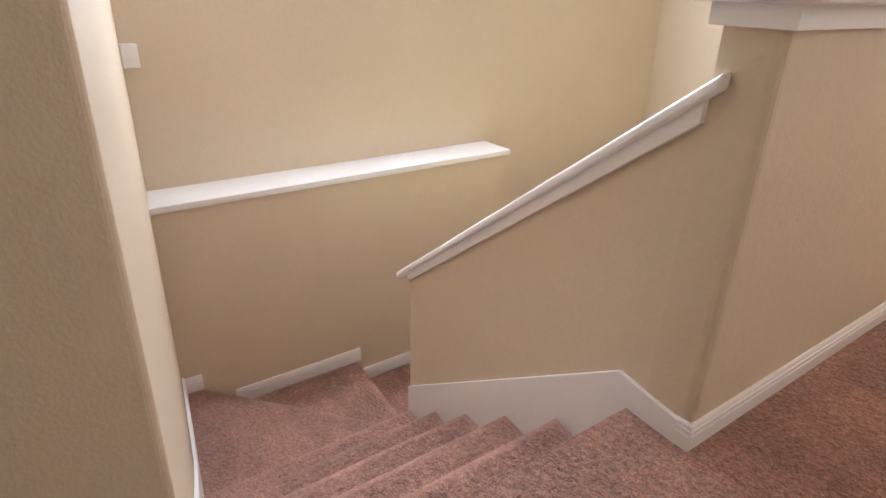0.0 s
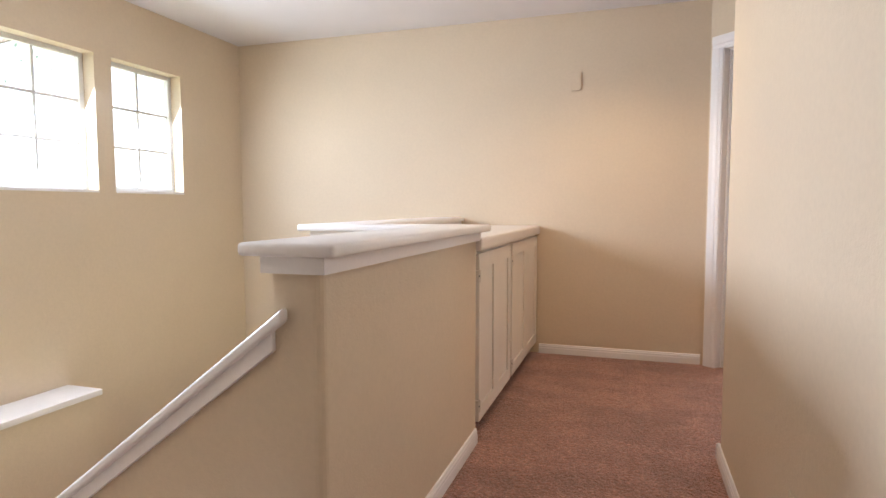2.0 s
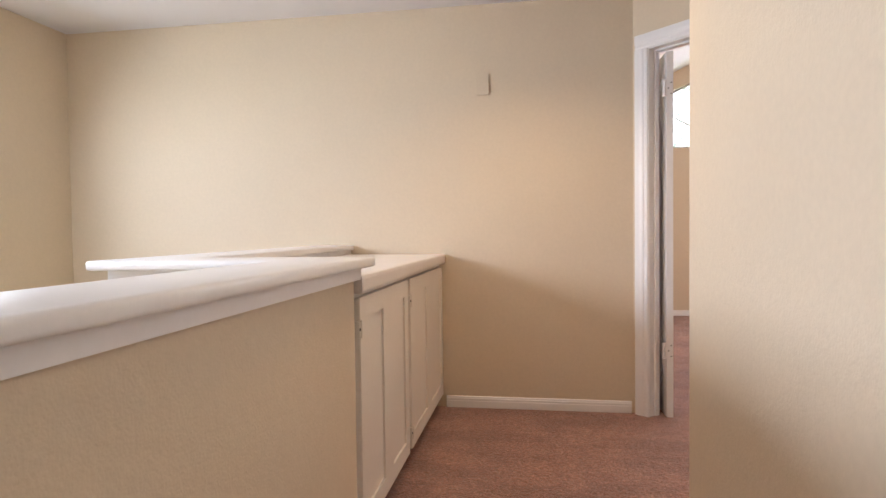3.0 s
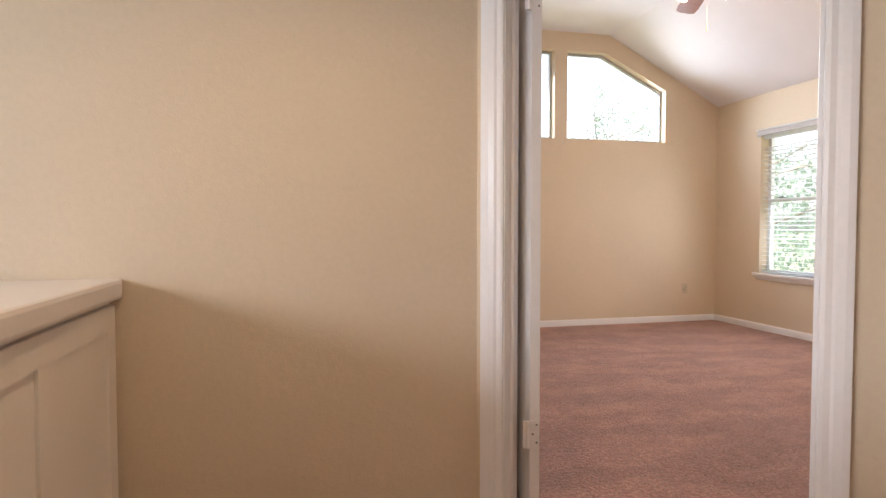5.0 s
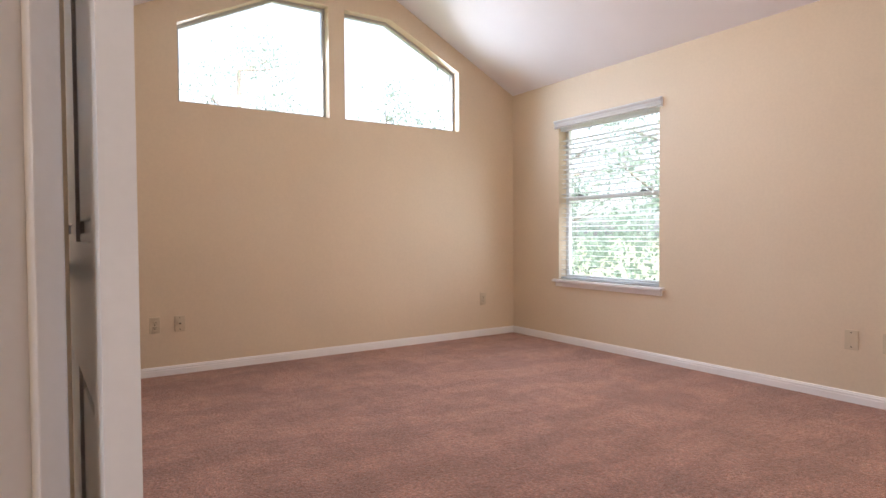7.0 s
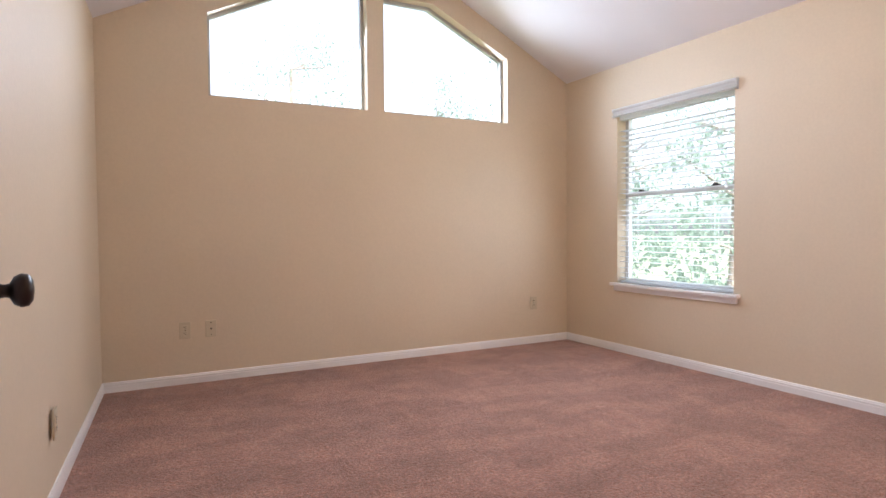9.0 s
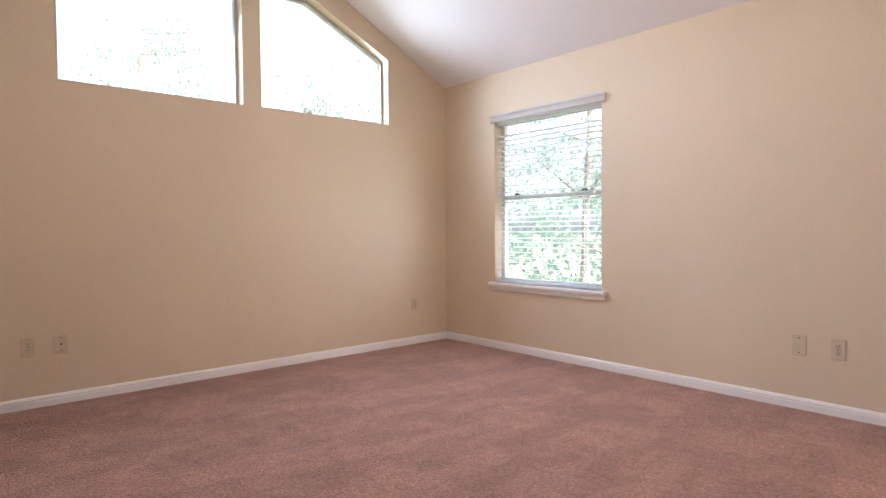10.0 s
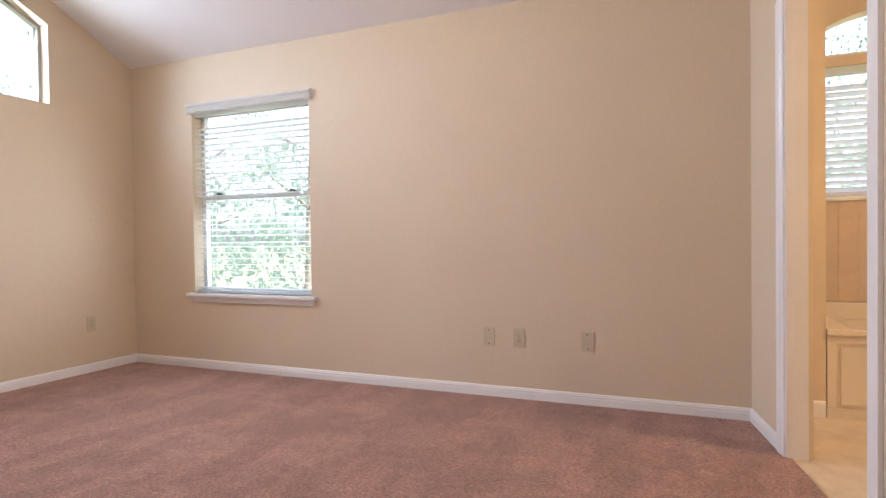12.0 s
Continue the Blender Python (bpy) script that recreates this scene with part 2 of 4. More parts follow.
# ---- the large structure ----
XW, YH, ZH = -2.573, 2.413, 2.365          # hall: window wall, end wall, ceiling
XL, XR, YG, ZE = 1.125, 5.013, 6.325, 2.44  # bedroom: side walls, gable wall, eaves
ZK, KL, KR = 3.14, 2.525, 3.645             # bedroom: flat middle of the ceiling
HALL_WINDOWS = ((-0.84, -0.255), (-0.13, 1.035), (1.16, 1.745))
WZ0, WZ1 = 1.16, 1.985

shell("wall_west", wall_grid(B(), "y", XW - 0.16, XW, -3.9, 2.55, -3.0, 2.6, [(a, b, WZ0, WZ1) for a, b in HALL_WINDOWS]), WALL,
      "beige painted stairwell wall with three deep window openings", "wall")
shell("wall_north", box(B(), XW - 0.16, 0.972, YH, YH + 0.12, -3.0, 2.6), WALL, "beige painted wall at the end of the hall", "wall")

# the door wall runs at 45 degrees; in its own frame x goes along it, y into the bedroom
DW = Matrix.Translation((0.983, 2.402, 0)) @ Matrix.Rotation(radians(-45), 4, "Z")
OP0, OP1, OPZ = 0.087, 0.945, 2.035
bm = B()
for x0, x1, z0, z1 in ((-0.06, OP0 - 0.02, 0, 3.4), (OP1 + 0.02, 2.05, 0, 3.4), (OP0 - 0.02, OP1 + 0.02, OPZ + 0.02, 3.4)):
    box(bm, x0, x1, 0.0, 0.115, z0, z1, m=DW)
shell("wall_angled", bm, WALL, "beige painted wall set at an angle with the bedroom doorway", "wall")

shell("wall_bedroom_west", prism(B(), [(0.955, 2.50, 0), (1.158, YG + 0.02, 0), (1.04, YG + 0.02, 0), (0.84, 2.50, 0)], (0, 0, 2.6)), WALL, "beige painted bedroom wall behind the open door", "wall")

bm = B()
Y0, YT = YG, 0.17
G1, G2 = (1.843, 3.017), (3.16, 4.342)
KN1, KN2 = 2.572, 3.602
GZ0, GZ1, GZ2 = 2.016, 2.588, 2.946


def roof(x):
    return ZE + min(x - 1.157, XR - x) * (ZK - ZE) / (XR - KR) if x < KL or x > KR else ZK


def gable(*pts):
    prism(bm, [(x, YG, z) for x, z in pts], (0, YT, 0))


gable((XL - 0.1, 0), (XR + 0.1, 0), (XR + 0.1, GZ0), (G2[1], GZ0), (G2[0], GZ0), (G1[1], GZ0), (G1[0], GZ0), (XL - 0.1, GZ0))
gable((XL - 0.1, GZ0), (G1[0], GZ0), (G1[0], 3.4), (XL - 0.1, 3.4))
gable((G1[1], GZ0), (G2[0], GZ0), (G2[0], 3.4), (G1[1], 3.4))
gable((G2[1], GZ0), (XR + 0.1, GZ0), (XR + 0.1, 3.4), (G2[1], 3.4))
gable((G1[0], GZ1), (KN1, GZ2), (G1[1], GZ2), (G1[1], 3.4), (G1[0], 3.4))
gable((G2[0], GZ2), (KN2, GZ2), (G2[1], GZ1), (G2[1], 3.4), (G2[0], 3.4))
bmesh.ops.remove_doubles(bm, verts=bm.verts, dist=1e-4)
shell("wall_gable", bm, WALL, "beige painted gable wall with two angled clerestory windows", "wall")

RW = (4.565, 5.665, 0.605, 2.03)            # bedroom window opening: y, y, z, z
shell("wall_east", wall_grid(B(), "y", XR, XR + 0.16, 1.60, YG + 0.1, 0, 3.4, [RW]), WALL, "beige painted bedroom wall with one window", "wall")

# wall with the bathroom doorway, a little askew; in its own frame x runs west from the corner, y into the bathroom
BW = Matrix.Translation((XR, 1.772, 0)) @ Matrix.Rotation(radians(180 + 10.1), 4, "Z")
BO0, BO1 = 0.525, 1.285
bm = B()
for x0, x1, z0, z1 in ((-0.1, BO0 - 0.02, 0, 3.4), (BO1 + 0.02, 2.95, 0, 3.4), (BO0 - 0.02, BO1 + 0.02, 2.055, 3.4)):
    box(bm, x0, x1, 0.0, 0.115, z0, z1, m=BW)
shell("wall_south", bm, WALL, "beige painted bedroom wall with the bathroom doorway", "wall")

# hall and stair walls
bm = B()
prism(bm, [(0.88, -3.9, 0), (1.0, -3.9, 0), (1.0, 0.73, 0), (2.75, 0.73, 0), (2.75, 0.85, 0), (0.88, 0.85, 0)], (0, 0, 2.6))
rounded(bm, [(0.88, 0.85)], 0.02)
shell("wall_hall_east", bm, WALL, "beige painted hall wall with a rounded outside corner", "wall")
bm = B()
prism(bm, [(-0.33, -1.618, -3.0), (-0.33, -3.9, -3.0), (-0.45, -3.9, -3.0), (-0.45, -1.74, -3.0), (-2.60, -1.40, -3.0), (-2.60, -1.285, -3.0)], (0, 0, 5.6))
rounded(bm, [(-0.33, -1.618)], 0.012)
shell("wall_stair_south", bm, WALL, "beige painted wall beside the stairs with a chipped corner", "wall")
shell("wall_hall_south", box(B(), -0.45, 1.0, -4.0, -3.88, 0, 2.6), WALL, "beige painted wall closing the hall", "wall")

# ceilings
bm = B()
prism(bm, [(-2.75, -4.0, ZH), (2.75, -4.0, ZH), (2.75, 0.72, ZH), (1.02, 2.45, ZH), (-2.75, 2.45, ZH)], (0, 0, 0.1))
shell("ceiling_hall", bm, CEIL, "white textured flat hall ceiling", "ceiling")
bm = B()
pts = [(1.0, roof(1.0)), (KL, ZK), (KR, ZK), (XR + 0.1, roof(XR + 0.1))]
prism(bm, [(x, 1.0, z) for x, z in pts] + [(x, 1.0, z + 0.12) for x, z in reversed(pts)], (0, YG - 0.95, 0))
shell("ceiling_bedroom", bm, CEIL, "white vaulted bedroom ceiling with a flat middle", "ceiling")

# floors
bm = B()
CZ = 0.016
prism(bm, [(x, y, CZ) for x, y in ((-0.29, -4.0), (1.0, -4.0), (1.0, 0.78), (2.67, 0.78), (0.85, 2.63), (0.85, 2.45), (-0.86, 2.45), (-0.86, 0.64), (-0.19, 0.64), (-0.19, -0.55), (-0.29, -0.55))], (0, 0, -0.28))
shell("floor_hall", bm, CARPET, "dusty rose cut pile carpet on the hall floor", "carpet")
bm = B()
c = [BW @ Vector((x, 0.03, 0)) for x in (-0.1, 2.9)]
prism(bm, [(x, y, CZ) for x, y in ((0.85, 2.63), (2.16, 1.29), tuple(c[0][:2]), (XR + 0.1, YG + 0.1), (0.85, YG + 0.1))], (0, 0, -0.2))
shell("floor_bedroom", bm, CARPET, "dusty rose cut pile carpet on the bedroom floor", "carpet")


# half walls
def half_wall(name, foot, z0, z1, label):
    """foot: polygon of the body."""
    return shell(name, rounded(prism(B(), [(x, y, z0) for x, y in foot], (0, 0, z1 - z0)), [(-0.125, -0.605)], 0.022), WALL, label, "half wall")


body = [(-0.125, -0.605), (-0.125, 0.722), (-0.72, 0.722), (-0.72, 2.413), (-0.84, 2.413), (-0.84, 0.612), (-0.245, 0.612), (-0.245, -0.605)]
hw = half_wall("half_wall", body, -0.3, 0.949, "beige half wall round the stairwell with a white cap")
bm = B()
prism(bm, [(x, y, 0.951) for x, y in ((-0.066, -0.652), (-0.066, 0.762), (-0.655, 0.762), (-0.655, 2.41), (-0.905, 2.41), (-0.905, 0.552), (-0.306, 0.552), (-0.306, -0.652))], (0, 0, 0.030), bevel=0.009)
part("cap", bm, TRIM, hw, "white painted bullnose cap board", True)
bm = B()
for a in ((-0.125, -0.105, -0.605, 0.735), (-0.720, -0.676, 0.722, 2.41), (-0.265, -0.105, -0.625, -0.605), (-0.265, -0.245, -0.605, 0.592), (-0.86, -0.245, 0.592, 0.612), (-0.86, -0.84, 0.612, 2.41)):
    box(bm, *a, 0.927 if a[0] == -0.720 else 0.912, 0.951)
part("apron", bm, TRIM, hw, "white trim board under the cap")

# sloping half wall beside the stairs
RX0, RZ0, RX1, RZ1 = -0.245, 0.8065, -1.487, -0.114
LEAN = math.tan(radians(5.2))               # the flight runs a little askew to the hall


def askew(bm):
    for v in bm.verts:
        v.co.y += max(0.0, -0.2 - v.co.x) * LEAN
    return bm


bm = B()
prism(bm, [(RX0, -0.605, -3.0), (RX0, -0.605, RZ0 - 0.022), (RX1, -0.605, RZ1 - 0.022), (RX1, -0.605, -3.0)], (0, 0.115, 0))
sw = shell("half_wall_stairs", askew(bm), WALL, "beige sloping half wall beside the stairs with white cap", "half wall")
bm = B()
sl = (RZ0 - RZ1) / (RX0 - RX1)
prism(bm, [(RX0 + 0.038, -0.640, RZ0 + 0.030), (RX1 - 0.078, -0.640, RZ1 - 0.078 * sl), (RX1 - 0.078, -0.640, RZ1 - 0.078 * sl - 0.032), (RX0 + 0.038, -0.640, RZ0 - 0.002)], (0, 0.034, 0), bevel=0.008)
prism(bm, [(RX0 - 0.001, -0.612, RZ0), (RX1 - 0.078, -0.612, RZ1 - 0.078 * sl - 0.001), (RX1 - 0.078, -0.612, RZ1 - 0.078 * sl - 0.031), (RX0 - 0.001, -0.612, RZ0 - 0.030)], (0, 0.165, 0))
part("cap", askew(bm), TRIM, sw, "white painted sloping cap rail")
bm = B()
prism(bm, [(RX0 + 0.002, -0.623, RZ0 - 0.018), (RX1, -0.623, RZ1 - 0.024), (RX1, -0.623, RZ1 - 0.069), (RX0 + 0.002, -0.623, RZ0 - 0.072)], (0, 0.018, 0), bevel=0.003)
part("apron", askew(bm), TRIM, sw, "white trim board under the sloping cap")
bm = B()
prism(bm, [(-0.150, -0.618, -0.02), (-0.150, -0.618, 0.080), (-0.200, -0.618, 0.088), (-0.332, -0.618, 0.100), (RX1, -0.618, -0.733), (RX1, -0.618, -1.05), (-0.36, -0.618, -0.2), (-0.30, -0.618, -0.02)], (0, 0.013, 0), bevel=0.002)
part("skirt_board", askew(bm), TRIM, sw, "white skirt board following the steps")
shell("wall_stair_lower", box(B(), RX1, RX1 + 0.11, -0.376, 2.41, -3.0, -0.35), WALL, "beige wall beside the lower flight", "wall")

# ledge along the window wall
XE = -2.340
bm = box(B(), XW, XE, -1.6, 0.740, -3.0, 0.002)
lg = shell("ledge_wall", bm, WALL, "beige low wall under a white ledge by the stairs", "half wall")
part("cap", box(B(), XW, XE + 0.028, -1.45, 0.768, 0.002, 0.036, bevel=0.006), TRIM, lg, "white painted ledge board")

# stairs
st = thing("stairs", "carpeted stairs turning with winder steps, dusty rose pile", "stairs", (-0.8, -1.1, -1.0))
st["kind"] = "structure"


def step(pts, z, straight=False):
    """A carpeted step with a soft rounded nosing."""
    bm = prism(B(), [(x, y, z) for x, y in pts], (0, 0, -0.13))
    top = [e for e in bm.edges if all(abs(v.co.z - z) < 1e-5 for v in e.verts)]
    bmesh.ops.bevel(bm, geom=top, offset=0.066, segments=7, affect="EDGES", profile=0.5)
    bm.normal_update()
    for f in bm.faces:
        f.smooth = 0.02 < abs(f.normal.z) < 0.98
    mid = sum((Vector((x, y, z - 0.12)) for x, y in pts), Vector()) / len(pts)
    prism(bm, [mid + (Vector((x, y, z - 0.12)) - mid) * 0.86 + Vector((0.014, 0, 0)) for x, y in pts], (0, 0, -0.24))
    # rounded nosing faces take the lighter-looking carpet, as if catching light
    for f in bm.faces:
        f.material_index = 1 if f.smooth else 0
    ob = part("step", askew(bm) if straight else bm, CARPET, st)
    ob.data.materials.append(CARPET_NOSING)
    ob.matrix_parent_inverse = Matrix.Translation((0.8, 1.1, 1.0))


for k in range(1, 6):
    x = -0.30 - 0.2345 * k
    step([(x, -1.72), (x + 0.31, -1.72), (x + 0.31, -0.61), (x, -0.61)], -0.164 * k, True)
PV = (-1.487, -0.445)
step([(-1.25, -1.72), (-2.36, -1.72), (-2.36, -1.21), PV, (-1.25, -0.52)], -0.985)
step([PV, (-2.36, -1.33), (-2.36, -0.315), (-1.487, -0.383)], -1.15)
step([(-1.487, -0.50), (-2.36, -0.45), (-2.36, 0.02), (-1.487, 0.02)], -1.31)
for k in range(1, 6):
    y = 0.02 + 0.235 * k
    step([(-1.47, y - 0.30), (-2.36, y - 0.30), (-2.36, y), (-1.47, y)], -1.31 - 0.164 * k)
shell("floor_lower", box(B(), -2.7, -0.2, -2.0, 2.5, -3.0, -2.75), CARPET, "dusty rose carpet on the lower floor", "carpet")


# baseboards
def baseboard(p0, p1, label="white painted baseboard with a stepped top", h=0.083, z=0.0, t=0.013):
    """Runs from p0 to p1 with the room on its left."""
    p0, p1 = Vector((*p0, z)), Vector((*p1, z))
    d = (p1 - p0)
    n = Vector((-d.y, d.x, 0)).normalized()
    bm = B()
    prof = ((-0.002, 0), (t, 0), (t, h * 0.66), (t * 0.86, h * 0.69), (t * 0.90, h * 0.83), (t * 0.70, h * 0.87), (t * 0.62, h * 0.95), (t * 0.4, h), (-0.002, h))
    prism(bm, [p0 + n * a + Vector((0, 0, b)) for a, b in prof], d)
    return shell("baseboard", bm, TRIM, label, "baseboard")


baseboard((XR, YG), (XL, YG))
baseboard((XR, 1.772), (XR, YG))
baseboard((1.157, YG), (0.967, 2.74))
baseboard(tuple((BW @ Vector((0.455, 0, 0)))[:2]), tuple((BW @ Vector((0, 0, 0)))[:2]))
baseboard(tuple((BW @ Vector((2.7, 0, 0)))[:2]), tuple((BW @ Vector((BO1 + 0.07, 0, 0)))[:2]))
baseboard((0.96, YH), (-0.10, YH))
baseboard((-0.125, 0.715), (-0.125, -0.615))
baseboard((-0.115, -0.605), (-0.16, -0.605))
baseboard((0.88, -3.88), (0.88, 0.862))
baseboard((0.867, 0.85), (2.5, 0.85))
baseboard((-0.33, -1.66), (-0.33, -3.88))
for y0, y1, z in ((-1.32, -1.225, -0.985), (-1.07, -0.315, -1.15), (-0.31, 0.10, -1.31)):
    baseboard((XE, y1), (XE, y0), "white baseboard on the winder wall", h=0.085, z=z)
bm = B()
wd = Vector((-2.27, 0.333, 0)).normalized()
wn2 = Vector((wd.y, -wd.x, 0)) * -1
p = Vector((-0.36, -1.611, 0))
prism(bm, [p + Vector((0, 0, 0.09)), p + wd * 1.25 + Vector((0, 0, -0.78)), p + wd * 2.0 + Vector((0, 0, -0.89)), p + wd * 2.0 + Vector((0, 0, -1.1)), p + wd * 1.25 + Vector((0, 0, -1.0)), p + Vector((0, 0, -0.2))], Vector((-wd.y, wd.x, 0)) * -0.014)
shell("skirt_board", bm, TRIM, "white skirt board on the stair wall", "baseboard")

# ---- doorway to the bedroom ----


def casing(name, label, m, a0, a1, top, face, out, wide=0.078):
    """Moulded casing round an opening a0..a1 on the face y = face of the wall frame m, standing out by out (signed)."""
    ob = thing(name, label, "door frame")
    ob["kind"] = "structure"
    s = 1 if out > 0 else -1
    for x0, x1 in ((a0 - 0.078, a0), (a1, a1 + wide)):
        inner, w = (x1 if x0 < a0 - 0.01 else x0), x1 - x0
        d = -1 if inner == x1 else 1
        bm = B()
        prof = ((0, 0), (0, 0.010), (0.008, 0.013), (0.022, 0.011), (0.030, 0.016), (0.050, 0.018), (w, 0.016), (w, 0))
        prism(bm, [m @ Vector((inner + d * a, face + s * b, 0)) for a, b in prof], (0, 0, top + 0.006))
        part("side_casing", bm, TRIM, ob)
    bm, w = B(), 0.078
    prof = ((0, 0), (0, 0.010), (0.008, 0.013), (0.022, 0.011), (0.030, 0.016), (0.050, 0.018), (w, 0.016), (w, 0))
    prism(bm, [m @ Vector((a0 - w, face + s * b, top + 0.006 + a)) for a, b in prof], (m.to_3x3() @ Vector((a1 - a0 + w + wide, 0, 0))))
    part("head_casing", bm, TRIM, ob)
    return ob


def jamb(ob, m, a0, a1, top, depth, stop):
    for x0, x1, deep in ((a0 - 0.02, a0, depth - 0.028), (a1, a1 + 0.02, depth)):
        part("jamb", box(B(), x0, x1, -0.002, deep + 0.002, 0, top + 0.02, m=m), TRIM, ob)
    part("head_jamb", box(B(), a0, a1, -0.002, depth + 0.002, top, top + 0.02, m=m), TRIM, ob)
    for x0, x1 in ((a0, a0 + 0.011), (a1 - 0.011, a1)):
        part("door_stop", box(B(), x0, x1, stop - 0.035, stop, 0, top, bevel=0.002, m=m), TRIM, ob)
    part("door_stop", box(B(), a0, a1, stop - 0.035, stop, top - 0.011, top, bevel=0.002, m=m), TRIM, ob)


df = casing("door_frame", "white moulded casing and jamb of the bedroom doorway", DW, OP0 - 0.004, OP1 + 0.004, OPZ, 0.0, -1, 0.066)
jamb(df, DW, OP0, OP1, OPZ, 0.115, 0.078)
sp = part("strike_plate", box(B(), OP1 - 0.003, OP1 + 0.001, 0.086, 0.123, 0.895, 0.960, m=DW), BRONZE, df, "dark bronze strike plate")
bf = casing("door_frame", "white moulded casing and jamb of the bathroom doorway", BW, BO0 - 0.004, BO1 + 0.004, 2.035, 0.0, -1)
jamb(bf, BW, BO0, BO1, 2.035, 0.115, 0.03)


def panel_door(width, height, thick):
    """Six-panel door; local x from the hinge, y through the leaf, z up."""
    ob = thing("door_1", "white six-panel bedroom door standing open against the wall", "door")
    ob["kind"] = "structure"
    st_w, mid = 0.105, 0.10
    pw = (width - 2 * st_w - mid) / 2
    rows = ((0.22, 0.83), (1.02, 1.62), (1.72, 1.92))
    bm = B()
    xs = [0, st_w, st_w + pw, st_w + pw + mid, width - st_w, width]
    for x0, x1 in ((xs[0], xs[1]), (xs[2], xs[3]), (xs[4], xs[5])):
        box(bm, x0, x1, 0, thick, 0.012, height)
    zc = [0.012] + [v for r in rows for v in r] + [height]
    for a in (1, 3):
        for z0, z1 in ((zc[0], zc[1]), (zc[2], zc[3]), (zc[4], zc[5]), (zc[6], zc[7])):
            box(bm, xs[a], xs[a + 1], 0.0, thick, z0, z1)
    leaf = part("leaf", bm, TRIM, ob)
    for a in (1, 3):
        for z0, z1 in rows:
            bm = B()
            box(bm, xs[a], xs[a + 1], 0.010, thick - 0.010, z0, z1)
            box(bm, xs[a] + 0.03, xs[a + 1] - 0.03, 0.004, thick - 0.004, z0 + 0.03, z1 - 0.03, bevel=0.004)
            for e0, e1, f0, f1 in ((xs[a], xs[a] + 0.013, z0, z1), (xs[a + 1] - 0.013, xs[a + 1], z0, z1), (xs[a], xs[a + 1], z0, z0 + 0.013), (xs[a], xs[a + 1], z1 - 0.013, z1)):
                box(bm, e0, e1, 0.005, thick - 0.005, f0, f1, bevel=0.003)
            part("panel", bm, TRIM, leaf)
    for side in (0, 1):
        m = Matrix.Translation((width - 0.065, thick if side else 0, 0.958)) @ Matrix.Rotation(radians(-90 if side else 90), 4, "X")
        bm = lathe(B(), ((0.034, 0.0), (0.034, 0.004), (0.030, 0.008), (0.014, 0.011), (0.011, 0.030), (0.013, 0.036), (0.024, 0.042), (0.029, 0.052), (0.027, 0.062), (0.018, 0.068), (0.003, 0.070)), m)
        part("knob", bm, BRONZE, ob, "dark oil-rubbed bronze knob", True)
    for z in (0.385, 1.82):
        hinge = B()
        box(hinge, -0.003, 0.0005, 0.004, 0.060, z - 0.045, z + 0.045)
        tube(hinge, (-0.004, 0.046, z - 0.045), (-0.004, 0.046, z + 0.045), 0.006, seg=10)
        h = part("hinge", hinge, TRIM, ob, "white painted butt hinge")
        for y, dz in ((0.012, -0.03), (0.026, 0.0), (0.012, 0.03)):
            part("screw", tube(B(), (-0.0025, y, z + dz), (-0.0042, y, z + dz), 0.0032, seg=8), SLOT, h, "dark screw head")
    return ob


door = panel_door(0.845, 2.02, 0.035)
door.matrix_basis = pose(1.172, 2.351, 0.0, 0, 0, 92.0)

# ---- windows ----
def pane_of(parent, pts, vec):
    ob = part("pane", prism(B(), pts, vec), GLASS, parent, "clear glass pane")
    ob.visible_shadow = False
    return ob


def hall_window(name, y0, y1, cols):
    ob = thing(name, "white gridded window set deep in the stairwell wall", "window")
    ob["kind"] = "structure"
    x0, x1 = XW - 0.125, XW - 0.085
    w = 0.03
    for a in ((y0, y0 + w, WZ0, WZ1), (y1 - w, y1, WZ0, WZ1), (y0 + w, y1 - w, WZ0, WZ0 + w), (y0 + w, y1 - w, WZ1 - w, WZ1)):
        part("frame", box(B(), x0, x1, *a, bevel=0.004), FRAME, ob)
    for i in range(1, cols):
        y = y0 + w + (y1 - y0 - 2 * w) * i / cols
        part("muntin", box(B(), x0 + 0.012, x0 + 0.026, y - 0.008, y + 0.008, WZ0 + w, WZ1 - w), FRAME, ob)
    for i in range(1, 3):
        z = WZ0 + w + (WZ1 - WZ0 - 2 * w) * i / 3
        part("muntin", box(B(), x0 + 0.013, x0 + 0.025, y0 + w, y1 - w, z - 0.008, z + 0.008), FRAME, ob)
    pane_of(ob, [(x0 + 0.017, a, b) for a, b in ((y0 + w, WZ0 + w), (y1 - w, WZ0 + w), (y1 - w, WZ1 - w), (y0 + w, WZ1 - w))], (0.004, 0, 0))
    part("sill", box(B(), XW - 0.12, XW + 0.002, y0, y1, WZ0 - 0.012, WZ0 + 0.003), TRIM, ob, "white painted sill lining")
    return ob


for i, ((a, b), c) in enumerate(zip(HALL_WINDOWS, (2, 4, 2))):
    hall_window("window_%d" % (i + 1), a, b, c)


